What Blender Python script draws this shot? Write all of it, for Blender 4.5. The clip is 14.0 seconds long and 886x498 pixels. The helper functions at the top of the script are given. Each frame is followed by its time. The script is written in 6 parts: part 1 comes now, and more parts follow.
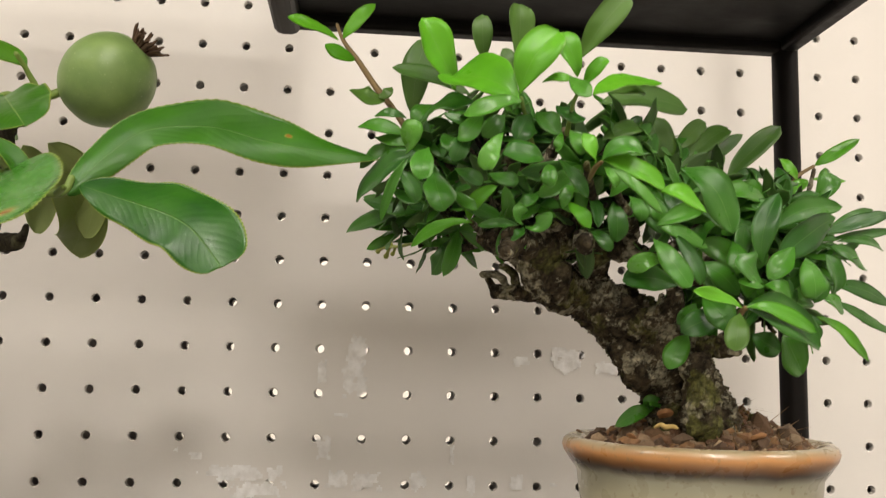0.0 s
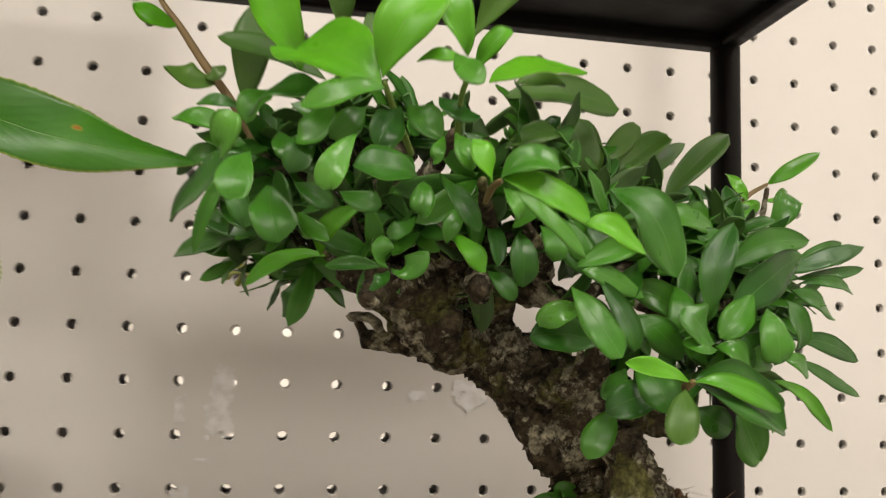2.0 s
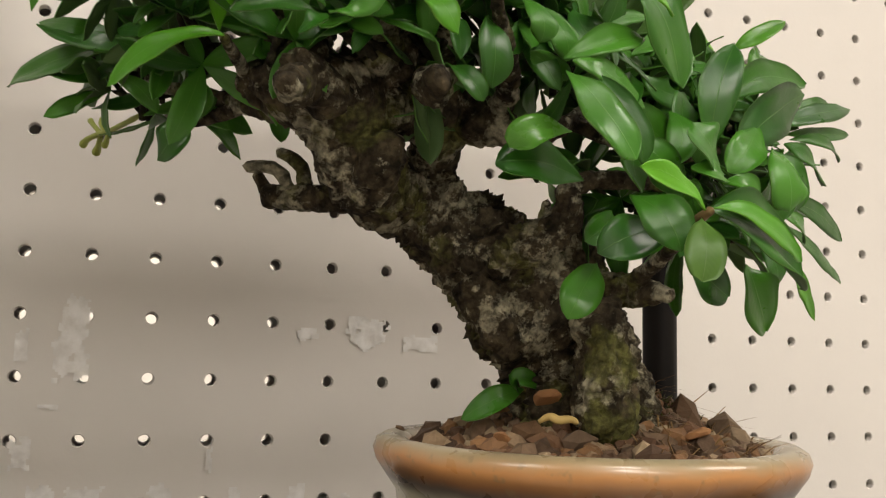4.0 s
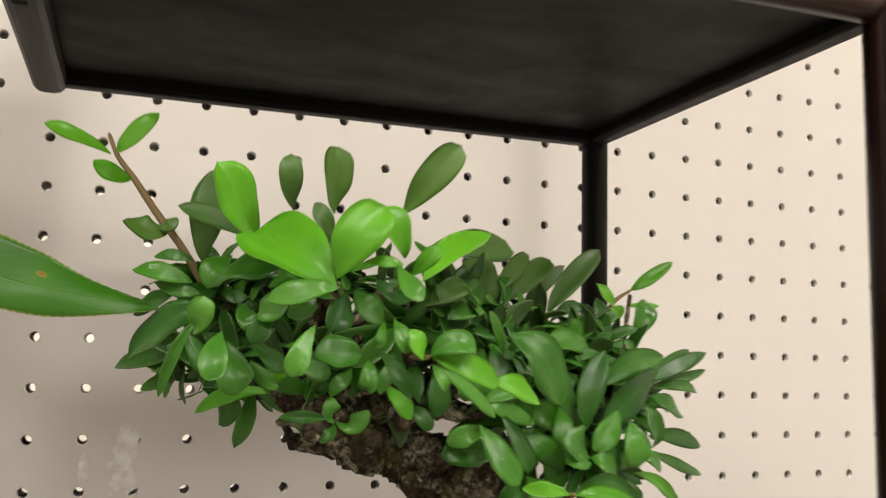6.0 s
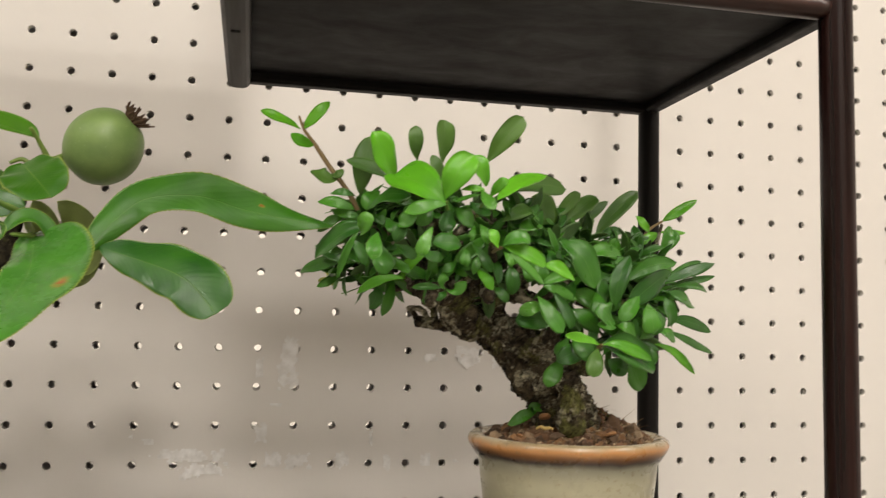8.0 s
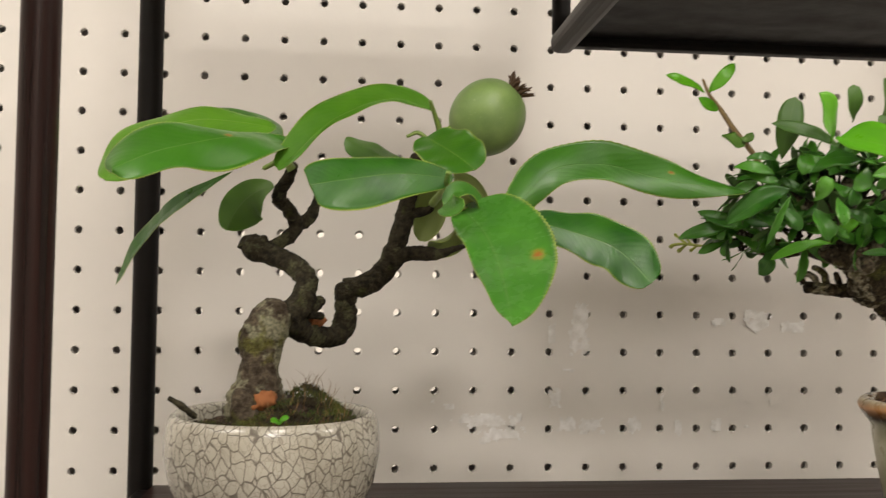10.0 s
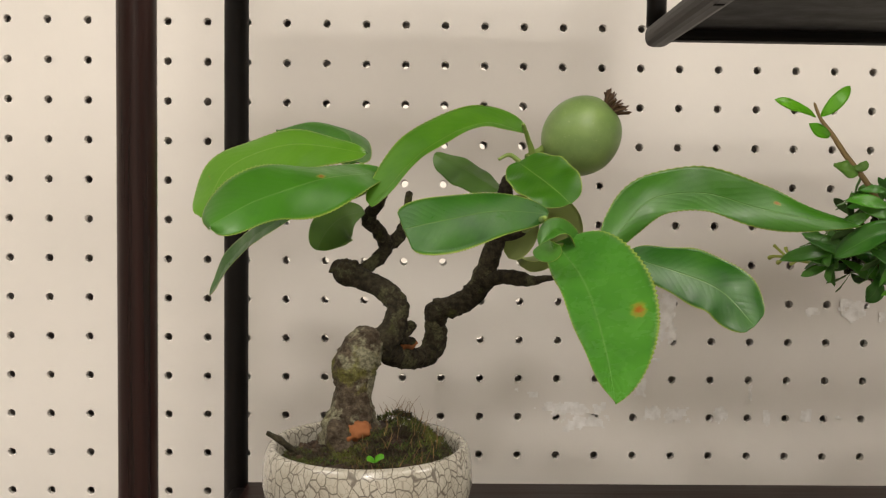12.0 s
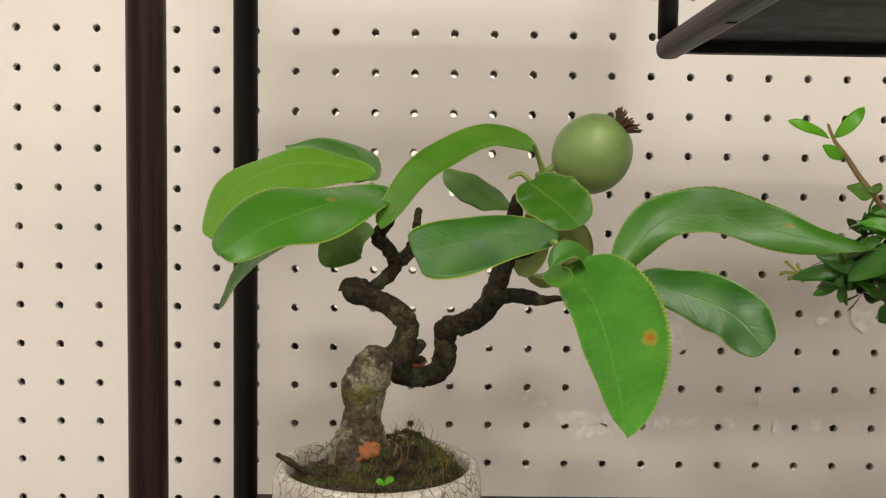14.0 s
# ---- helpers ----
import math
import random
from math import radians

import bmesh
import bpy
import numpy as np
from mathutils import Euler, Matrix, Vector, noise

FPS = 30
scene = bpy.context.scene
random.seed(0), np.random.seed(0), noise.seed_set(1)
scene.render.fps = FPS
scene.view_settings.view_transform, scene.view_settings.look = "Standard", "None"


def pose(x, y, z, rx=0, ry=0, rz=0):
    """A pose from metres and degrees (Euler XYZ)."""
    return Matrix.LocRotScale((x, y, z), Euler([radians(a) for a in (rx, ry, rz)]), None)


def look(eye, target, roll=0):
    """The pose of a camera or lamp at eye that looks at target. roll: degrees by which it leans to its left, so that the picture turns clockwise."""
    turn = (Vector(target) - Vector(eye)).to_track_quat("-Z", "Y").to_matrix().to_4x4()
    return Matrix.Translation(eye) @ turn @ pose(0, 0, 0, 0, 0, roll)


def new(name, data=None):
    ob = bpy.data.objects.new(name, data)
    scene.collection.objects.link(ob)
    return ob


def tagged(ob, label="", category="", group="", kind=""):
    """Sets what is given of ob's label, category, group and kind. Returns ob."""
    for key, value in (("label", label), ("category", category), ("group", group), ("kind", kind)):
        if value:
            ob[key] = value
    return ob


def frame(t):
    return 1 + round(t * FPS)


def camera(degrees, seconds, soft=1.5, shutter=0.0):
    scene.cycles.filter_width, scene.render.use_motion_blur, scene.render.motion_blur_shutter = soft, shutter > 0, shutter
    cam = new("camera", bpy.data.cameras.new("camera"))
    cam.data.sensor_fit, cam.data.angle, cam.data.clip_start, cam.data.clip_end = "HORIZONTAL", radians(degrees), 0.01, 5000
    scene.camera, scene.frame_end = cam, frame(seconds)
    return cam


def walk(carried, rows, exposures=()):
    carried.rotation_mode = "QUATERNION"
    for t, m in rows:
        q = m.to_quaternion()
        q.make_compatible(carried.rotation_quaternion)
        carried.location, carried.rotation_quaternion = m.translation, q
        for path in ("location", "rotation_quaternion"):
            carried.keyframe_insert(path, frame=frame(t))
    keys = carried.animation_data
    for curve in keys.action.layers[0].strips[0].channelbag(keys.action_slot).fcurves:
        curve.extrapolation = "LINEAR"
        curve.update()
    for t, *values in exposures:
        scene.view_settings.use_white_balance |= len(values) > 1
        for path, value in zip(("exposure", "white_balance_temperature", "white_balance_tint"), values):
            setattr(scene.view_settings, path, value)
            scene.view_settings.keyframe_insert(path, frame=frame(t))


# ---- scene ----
cam = camera(53.1, 14.0, 1.2, 0.5)
PATH = [
    (0, (-0.05477, -0.51723, 1.24449), (0.1293, 1.4580, 1.4986), 1.32),
    (0.5, (-0.05044, -0.50288, 1.23848), (0.1232, 1.4738, 1.4888), 1.35),
    (1, (-0.03261, -0.47835, 1.24587), (0.1473, 1.4981, 1.4933), 1.31),
    (1.5, (-0.02867, -0.47421, 1.24751), (0.1851, 1.4983, 1.4993), 1.52),
    (2, (-0.03178, -0.44845, 1.26487), (0.3312, 1.5026, 1.5129), 1.82),
    (2.5, (-0.04985, -0.41273, 1.25449), (0.4806, 1.4997, 1.5018), 1.66),
    (2.7, (-0.04719, -0.41338, 1.24375), (0.5128, 1.4907, 1.4909), 1.61),
    (4.8, (-0.03063, -0.38483, 1.23652), (0.6405, 1.4826, 1.4863), 1.49),
    (5, (-0.03129, -0.38626, 1.24068), (0.6438, 1.4795, 1.4924), 1.49),
    (5.5, (-0.04819, -0.43124, 1.26998), (0.6271, 1.4356, 1.5127), 1.51),
    (6, (-0.05640, -0.48575, 1.29690), (0.5958, 1.3896, 1.5367), 1.42),
    (6.5, (-0.05543, -0.54704, 1.29045), (0.5377, 1.3465, 1.5406), 1.24),
    (7, (-0.07395, -0.58527, 1.27796), (0.4331, 1.3338, 1.5229), 1.24),
    (7.5, (-0.07462, -0.59758, 1.27027), (0.3693, 1.3392, 1.4982), 1.23),
    (8, (-0.08160, -0.60599, 1.26723), (0.3356, 1.3420, 1.4438), 1.37),
    (8.5, (-0.11445, -0.59656, 1.27147), (0.2951, 1.3548, 1.4280), 1.31),
    (9, (-0.17208, -0.58356, 1.27533), (0.1910, 1.3771, 1.4300), 1.32),
    (9.2, (-0.19147, -0.58694, 1.26619), (0.1407, 1.3796, 1.4164), 1.08),
    (11.3, (-0.21261, -0.57441, 1.29885), (-0.1583, 1.4234, 1.2221), 0.78),
    (11.5, (-0.21364, -0.57487, 1.30863), (-0.1651, 1.4225, 1.2177), 0.71),
    (12, (-0.21567, -0.57689, 1.31276), (-0.1720, 1.4203, 1.2158), 0.72),
    (12.5, (-0.22190, -0.58006, 1.31145), (-0.1834, 1.4172, 1.2132), 0.70),
    (13, (-0.21812, -0.57895, 1.32144), (-0.1830, 1.4177, 1.2106), 0.70),
    (13.5, (-0.21759, -0.57686, 1.32592), (-0.1858, 1.4196, 1.2108), 0.71),
    (14, (-0.21673, -0.57496, 1.32481), (-0.1898, 1.4213, 1.2055), 0.78),
]
walk(cam, [(t, look(eye, target, roll)) for t, eye, target, roll in PATH],
     [(0, 0.14), (1.5, 0.10), (2.7, -0.02), (5, 0.0), (7, -0.07), (9, 0.0), (11.5, -0.08), (14, -0.03)])

# ---- world and light ----
world = bpy.data.worlds.new("world")
scene.world = world
world.use_nodes = True
world.node_tree.nodes["Background"].inputs[0].default_value = (1.0, 0.93, 0.85, 1)
world.node_tree.nodes["Background"].inputs[1].default_value = 0.25


def area_lamp(name, at, size, watts, tint=(1.0, 0.925, 0.835)):
    lamp = bpy.data.lights.new(name, "AREA")
    lamp.shape, lamp.size, lamp.size_y = "RECTANGLE", size[0], size[1]
    lamp.energy, lamp.color = watts, tint
    ob = new(name, lamp)
    ob.matrix_world = pose(at[0], at[1], at[2])
    return ob


LAMPS = [  # place, size, watts
    ((-0.10, -2.15, 2.84), (0.34, 0.22), 22),
    ((0.05, -1.25, 2.84), (0.40, 0.22), 11),
    ((-1.70, -1.10, 2.84), (1.20, 0.60), 31),
    ((1.70, -1.10, 2.84), (1.20, 0.60), 36),
    ((0.00, -3.00, 2.84), (1.20, 0.60), 36),
    ((0.00, 1.30, 2.84), (1.20, 0.60), 75),
]
for at, size, watts in LAMPS:
    area_lamp("ceiling_lamp", at, size, watts)


# ---- materials ----
class Shade:
    """A node material in the making."""

    def __init__(self, name, rough=0.5, metal=0.0, coat=0.0):
        self.m = bpy.data.materials.new(name)
        self.m.use_nodes = True
        self.t = self.m.node_tree
        self.b = self.t.nodes["Principled BSDF"]
        self.b.inputs["Roughness"].default_value = rough
        self.b.inputs["Metallic"].default_value = metal
        self.b.inputs["Coat Weight"].default_value = coat
        self.b.inputs["Coat Roughness"].default_value = 0.12

    def node(self, kind, **values):
        n = self.t.nodes.new(kind)
        for k, v in values.items():
            n.inputs[k.replace("_", " ")].default_value = v
        return n

    def link(self, a, b):
        self.t.links.new(a, b)

    def coords(self, scale=(1, 1, 1), kind="Object"):
        c = self.node("ShaderNodeTexCoord")
        m = self.node("ShaderNodeMapping", Scale=scale)
        self.link(c.outputs[kind], m.inputs["Vector"])
        return m.outputs[0]

    def noise(self, scale, detail=4.0, at=None, rough=0.55, warp=0.0):
        n = self.node("ShaderNodeTexNoise", Scale=scale, Detail=detail, Roughness=rough, Distortion=warp)
        self.link(at if at is not None else self.coords(), n.inputs["Vector"])
        return n.outputs["Fac"]

    def ramp(self, fac, *stops):
        r = self.node("ShaderNodeValToRGB")
        e = r.color_ramp.elements
        while len(e) < len(stops):
            e.new(0.5)
        for s, (p, c) in zip(e, stops):
            s.position = p
            s.color = (*c, 1) if isinstance(c, tuple) else (c, c, c, 1)
        self.link(fac, r.inputs["Fac"])
        return r.outputs["Color"]

    def mix(self, fac, a, b, how="MIX"):
        n = self.t.nodes.new("ShaderNodeMix")
        n.data_type, n.blend_type = "RGBA", how
        for value, socket in ((fac, n.inputs[0]), (a, n.inputs[6]), (b, n.inputs[7])):
            if isinstance(value, (int, float)):
                socket.default_value = value if socket == n.inputs[0] else (value, value, value, 1)
            elif isinstance(value, tuple):
                socket.default_value = (*value, 1)
            else:
                self.link(value, socket)
        return n.outputs[2]

    def math(self, op, a, b=0.0):
        n = self.t.nodes.new("ShaderNodeMath")
        n.operation = op
        for value, socket in ((a, n.inputs[0]), (b, n.inputs[1])):
            if isinstance(value, (int, float)):
                socket.default_value = value
            else:
                self.link(value, socket)
        return n.outputs[0]

    def color(self, socket):
        if isinstance(socket, tuple):
            self.b.inputs["Base Color"].default_value = (*socket, 1)
        else:
            self.link(socket, self.b.inputs["Base Color"])
        return self

    def rough(self, socket):
        self.link(socket, self.b.inputs["Roughness"])
        return self

    def bump(self, height, strength=0.3, depth=0.001):
        n = self.node("ShaderNodeBump", Strength=strength, Distance=depth)
        self.link(height, n.inputs["Height"])
        self.link(n.outputs[0], self.b.inputs["Normal"])
        return self

    def translucent(self, color, share):
        """Light that shines through, for leaves."""
        out = self.t.nodes["Material Output"]
        tr = self.node("ShaderNodeBsdfTranslucent")
        self.link(color, tr.inputs["Color"])
        mx = self.node("ShaderNodeMixShader")
        mx.inputs[0].default_value = share
        self.link(self.b.outputs[0], mx.inputs[1])
        self.link(tr.outputs[0], mx.inputs[2])
        self.link(mx.outputs[0], out.inputs["Surface"])
        return self


def board_paint():
    s = Shade("board_paint", 0.42)
    big, fine = s.noise(3.0, 3), s.noise(140.0, 3)
    base = s.ramp(big, (0.3, (0.70, 0.668, 0.628)), (0.7, (0.755, 0.722, 0.680)))
    s.color(s.mix(s.math("MULTIPLY", fine, 0.12), base, (0.60, 0.575, 0.54)))
    s.rough(s.ramp(s.noise(40, 3), (0.3, 0.36), (0.75, 0.5)))
    return s.bump(s.noise(420.0, 3), 0.12, 0.0004).m


def plain_paint(name, c, rough=0.6):
    s = Shade(name, rough)
    s.color(s.mix(s.math("MULTIPLY", s.noise(2.5, 4), 0.25), c, tuple(0.8 * v for v in c)))
    return s.bump(s.noise(60.0, 4), 0.1, 0.001).m


def lacquered_wood(name, dark, light, rough=0.3, stretch=(160, 160, 7), shine=0.12, gloss=0.3):
    s = Shade(name, rough, coat=shine)
    s.b.inputs["Specular IOR Level"].default_value = gloss
    grain = s.noise(1.0, 5, s.coords(stretch), 0.6, 0.4)
    pores = s.noise(1.0, 3, s.coords(tuple(6 * v for v in stretch)), 0.6)
    s.color(s.mix(s.math("MULTIPLY", pores, 0.35), s.ramp(grain, (0.32, dark), (0.68, light)), dark))
    s.rough(s.ramp(grain, (0.3, rough - 0.06), (0.7, rough + 0.14)))
    return s.bump(pores, 0.15, 0.0003).m


def leaf_skin(name, deep, fresh, rib, rough=0.34, share=0.22, rim=(0.45, 0.55, 0.10), spots=0.0, veins=9.0, spot=None, quilted=0.38):
    s = Shade(name, rough)
    uv = s.node("ShaderNodeUVMap")
    xyz = s.node("ShaderNodeSeparateXYZ")
    s.link(uv.outputs[0], xyz.inputs[0])
    across = s.math("ABSOLUTE", s.math("MULTIPLY", s.math("SUBTRACT", xyz.outputs[0], 0.5), 2.0))
    along = xyz.outputs[1]
    info = s.node("ShaderNodeObjectInfo")
    tone = s.math("ADD", s.math("MULTIPLY", s.noise(70, 3), 0.7), s.math("MULTIPLY", info.outputs["Random"], 0.55))
    base = s.ramp(tone, (0.25, deep), (0.85, fresh))
    side = s.math("SINE", s.math("MULTIPLY", s.math("SUBTRACT", s.math("ADD", along, s.math("MULTIPLY", s.noise(80, 2), 0.09)), s.math("MULTIPLY", across, 0.22)), veins * 6.283))
    quilt = s.math("ABSOLUTE", side)
    side = s.math("POWER", quilt, 12.0)
    lines = s.math("MULTIPLY", side, 0.07 * quilted)
    mid = s.ramp(across, (0.0, 1.0), (0.03, 0.0))
    col = s.mix(lines, base, rib)
    col = s.mix(s.math("MULTIPLY", mid, 0.5), col, rib)
    edge = s.ramp(across, (0.95, 0.0), (0.985, 1.0))
    col = s.mix(s.math("MULTIPLY", edge, 0.7), col, rim)
    if spot:
        du = s.math("MULTIPLY", s.math("SUBTRACT", xyz.outputs[0], spot[0]), spot[2])
        dv = s.math("MULTIPLY", s.math("SUBTRACT", along, spot[1]), spot[3])
        d = s.math("ADD", s.math("SQRT", s.math("ADD", s.math("MULTIPLY", du, du), s.math("MULTIPLY", dv, dv))), s.math("MULTIPLY", s.math("SUBTRACT", s.noise(700, 4), 0.5), 1.5))
        col = s.mix(s.ramp(d, (0.70, 0.6), (1.15, 0.0)), col, (0.36, 0.34, 0.04))
        col = s.mix(s.ramp(d, (0.20, 0.9), (0.70, 0.0)), col, (0.36, 0.085, 0.014))
    if spots:
        rust = s.ramp(s.noise(130, 2), (0.76, 0.0), (0.78, 1.0))
        col = s.mix(s.math("MULTIPLY", rust, spots), col, (0.36, 0.10, 0.012))
    s.color(col)
    s.rough(s.ramp(s.noise(160, 3), (0.3, rough - 0.05), (0.75, rough + 0.16)))
    relief = s.math("SUBTRACT", s.math("ADD", s.math("MULTIPLY", s.noise(260, 3), 0.5), s.math("MULTIPLY", mid, -0.8)), s.math("MULTIPLY", quilt, s.math("MULTIPLY", s.noise(55, 2), quilted)))
    s.bump(relief, 0.28, 0.0005)
    return s.translucent(s.mix(0.4, col, (0.30, 0.55, 0.03)), share).m


def bark(name, dark, mid, pale, moss, pale_share=0.55, moss_share=0.6, scale=1.0, cracked=0.8, plates=150.0, patch=85.0):
    """Plates of bark with dark cracks between them, lichen and moss."""
    s = Shade(name, 0.9)
    s.b.inputs["Specular IOR Level"].default_value = 0.25
    at = s.coords()
    wob = s.node("ShaderNodeTexNoise", Scale=190.0 * scale, Detail=3.0)
    s.link(at, wob.inputs["Vector"])
    shift = s.node("ShaderNodeVectorMath")
    shift.operation = "SCALE"
    shift.inputs["Scale"].default_value = 0.006 / scale
    s.link(wob.outputs["Color"], shift.inputs[0])
    bent = s.node("ShaderNodeVectorMath")
    bent.operation = "ADD"
    s.link(at, bent.inputs[0])
    s.link(shift.outputs[0], bent.inputs[1])
    v = s.node("ShaderNodeTexVoronoi", Scale=plates * scale)
    v.feature = "DISTANCE_TO_EDGE"
    s.link(bent.outputs[0], v.inputs["Vector"])
    crack = s.ramp(v.outputs["Distance"], (0.01, 1.0), (0.13, 0.0))
    n1, n2, n3 = s.noise(330 * scale, 5), s.noise(patch * scale, 5, rough=0.7), s.noise(800 * scale, 4)
    col = s.ramp(n1, (0.36, dark), (0.60, mid))
    col = s.mix(s.ramp(n2, (pale_share, 0.0), (pale_share + 0.06, 0.9)), col, pale)
    n4 = s.noise(75 * scale, 4)
    col = s.mix(s.ramp(n4, (moss_share, 0.0), (moss_share + 0.08, 0.8)), col, moss)
    col = s.mix(s.math("MULTIPLY", s.ramp(n3, (0.42, 0.0), (0.62, 1.0)), 0.55), col, dark)
    s.color(s.mix(s.math("MULTIPLY", crack, cracked), col, tuple(0.35 * c for c in dark)))
    return s.bump(s.math("SUBTRACT", s.math("ADD", n1, s.math("MULTIPLY", n3, 0.5)), s.math("MULTIPLY", crack, cracked)), 0.9, 0.0011).m


def crackle_glaze():
    s = Shade("crackle_glaze", 0.22, coat=0.4)
    warp = s.node("ShaderNodeVectorMath")
    warp.operation = "ADD"
    n = s.node("ShaderNodeTexNoise", Scale=90.0, Detail=2.0)
    at = s.coords((1, 1, 0.72))
    s.link(at, n.inputs["Vector"])
    shift = s.node("ShaderNodeVectorMath")
    shift.operation = "SCALE"
    shift.inputs["Scale"].default_value = 0.006
    s.link(n.outputs["Color"], shift.inputs[0])
    s.link(at, warp.inputs[0])
    s.link(shift.outputs[0], warp.inputs[1])
    lines = []
    for scale, w in ((255.0, 0.032), (430.0, 0.024)):
        v = s.node("ShaderNodeTexVoronoi", Scale=scale)
        v.feature = "DISTANCE_TO_EDGE"
        s.link(warp.outputs[0], v.inputs["Vector"])
        lines.append(s.ramp(v.outputs["Distance"], (0.0, 1.0), (w, 0.8), (w * 2.0, 0.0)))
    base = s.ramp(s.noise(45, 3), (0.3, (0.35, 0.328, 0.268)), (0.7, (0.46, 0.437, 0.372)))
    col = s.mix(s.math("MULTIPLY", lines[1], s.math("MULTIPLY", s.noise(60, 2), 1.0)), base, (0.16, 0.13, 0.10))
    col = s.mix(s.math("MULTIPLY", lines[0], 0.85), col, (0.085, 0.07, 0.055))
    s.color(col)
    return s.bump(s.math("SUBTRACT", s.math("MULTIPLY", s.noise(220, 3), 0.2), lines[0]), 0.25, 0.0003).m


def celadon_glaze():
    s = Shade("celadon_glaze", 0.28, coat=0.3)
    xyz = s.node("ShaderNodeSeparateXYZ")
    s.link(s.coords(), xyz.inputs[0])
    z = s.math("ADD", xyz.outputs[2], s.math("MULTIPLY", s.math("SUBTRACT", s.noise(70, 4), 0.5), 0.0035))
    band = s.math("MULTIPLY", s.math("SUBTRACT", z, 0.0), 1 / 0.058)
    col = s.ramp(band, (0.0, (0.36, 0.34, 0.22)), (0.70, (0.40, 0.38, 0.26)), (0.80, (0.36, 0.35, 0.26)), (0.845, (0.10, 0.085, 0.075)),
                 (0.875, (0.20, 0.10, 0.045)), (0.925, (0.46, 0.22, 0.075)), (0.965, (0.33, 0.25, 0.14)), (1.0, (0.30, 0.28, 0.19)))
    freck = s.ramp(s.noise(380, 2), (0.62, 0.0), (0.72, 0.5))
    s.color(s.mix(freck, col, (0.20, 0.15, 0.08)))
    s.rough(s.ramp(s.noise(120, 3), (0.3, 0.22), (0.7, 0.38)))
    return s.bump(s.noise(110, 4), 0.12, 0.0008).m


def grains(name, *tones):
    """Loose pieces, each with a tone of its own."""
    s = Shade(name, 0.9)
    geo = s.node("ShaderNodeNewGeometry")
    step = 1.0 / (len(tones) - 1)
    col = s.ramp(geo.outputs["Random Per Island"], *[(i * step, c) for i, c in enumerate(tones)])
    s.color(s.mix(s.math("MULTIPLY", s.noise(700, 3), 0.6), col, tuple(0.45 * v for v in tones[0])))
    return s.bump(s.noise(900, 3), 0.6, 0.0004).m


def patchy_moss(name, *tones):
    s = Shade(name, 0.9)
    geo = s.node("ShaderNodeNewGeometry")
    step = 1.0 / (len(tones) - 1)
    col = s.ramp(geo.outputs["Random Per Island"], *[(i * step, c) for i, c in enumerate(tones)])
    dead = s.ramp(s.noise(150, 4), (0.44, 0.0), (0.54, 0.9))
    col = s.mix(dead, col, (0.030, 0.019, 0.009))
    s.color(s.mix(s.ramp(s.noise(70, 2, s.coords((1, 1, 0.3))), (0.55, 0.0), (0.66, 0.8)), col, (0.115, 0.125, 0.018)))
    return s.m


def fruit_skin():
    s = Shade("fruit_skin", 0.42)
    col = s.ramp(s.noise(75, 4), (0.3, (0.14, 0.235, 0.068)), (0.7, (0.22, 0.335, 0.10)))
    dots = s.ramp(s.noise(850, 2), (0.66, 0.0), (0.74, 0.5))
    s.color(s.mix(dots, col, (0.34, 0.42, 0.2)))
    s.b.inputs["Subsurface Weight"].default_value = 0.08
    s.b.inputs["Subsurface Radius"].default_value = (0.003, 0.004, 0.001)
    return s.bump(s.noise(600, 3), 0.1, 0.0003).m


def dry_glue():
    s = Shade("dry_glue", 0.16)
    s.color(s.ramp(s.noise(160, 4), (0.35, (0.80, 0.78, 0.75)), (0.65, (0.96, 0.95, 0.94))))
    s.b.inputs["Alpha"].default_value = 0.93
    return s.bump(s.noise(240, 4), 0.25, 0.0005).m


BOARD = board_paint()
WALL = plain_paint("wall_paint", (0.74, 0.70, 0.64))
CEILING = plain_paint("ceiling_paint", (0.80, 0.79, 0.76))
FLOOR = plain_paint("floor_vinyl", (0.32, 0.29, 0.26), 0.4)
ROSEWOOD = lacquered_wood("rosewood", (0.0045, 0.002, 0.0018), (0.026, 0.0065, 0.0045), 0.28, (260, 260, 4), 0.06, 0.2)
BLACKWOOD = lacquered_wood("blackwood", (0.003, 0.0023, 0.002), (0.007, 0.0048, 0.004), 0.45, shine=0.0, gloss=0.16)
BARWOOD = lacquered_wood("bar_wood", (0.014, 0.011, 0.010), (0.026, 0.020, 0.018), 0.42, (120, 7, 120), 0.02, 0.28)
SLOT_SHADE = plain_paint("slot_shade_black", (0.0015, 0.0012, 0.001), 0.95)
BLACKPANEL = lacquered_wood("black_panel", (0.004, 0.0036, 0.003), (0.0055, 0.0048, 0.004), 0.5, (30, 45, 45), 0.0, 0.14)
REDWOOD = lacquered_wood("red_shelf_wood", (0.007, 0.003, 0.0025), (0.024, 0.008, 0.006), 0.32, (7, 140, 140), 0.02, 0.10)
RAILWOOD = lacquered_wood("rail_wood", (0.012, 0.006, 0.005), (0.050, 0.020, 0.014), 0.3, (7, 160, 160))
CRACKLE, CELADON = crackle_glaze(), celadon_glaze()
GLUE = dry_glue()
FRUIT = fruit_skin()
BARK_GREY = bark("grey_brown_bark", (0.030, 0.021, 0.013), (0.105, 0.082, 0.055), (0.24, 0.235, 0.155), (0.13, 0.13, 0.028), 0.47, 0.545, 1.0, 0.10, 150.0, 55.0)
BARK_DARK = bark("dark_twig_bark", (0.014, 0.011, 0.007), (0.050, 0.043, 0.024), (0.10, 0.098, 0.050), (0.06, 0.065, 0.018), 0.53, 0.60, 1.3, 0.15, 150.0, 60.0)
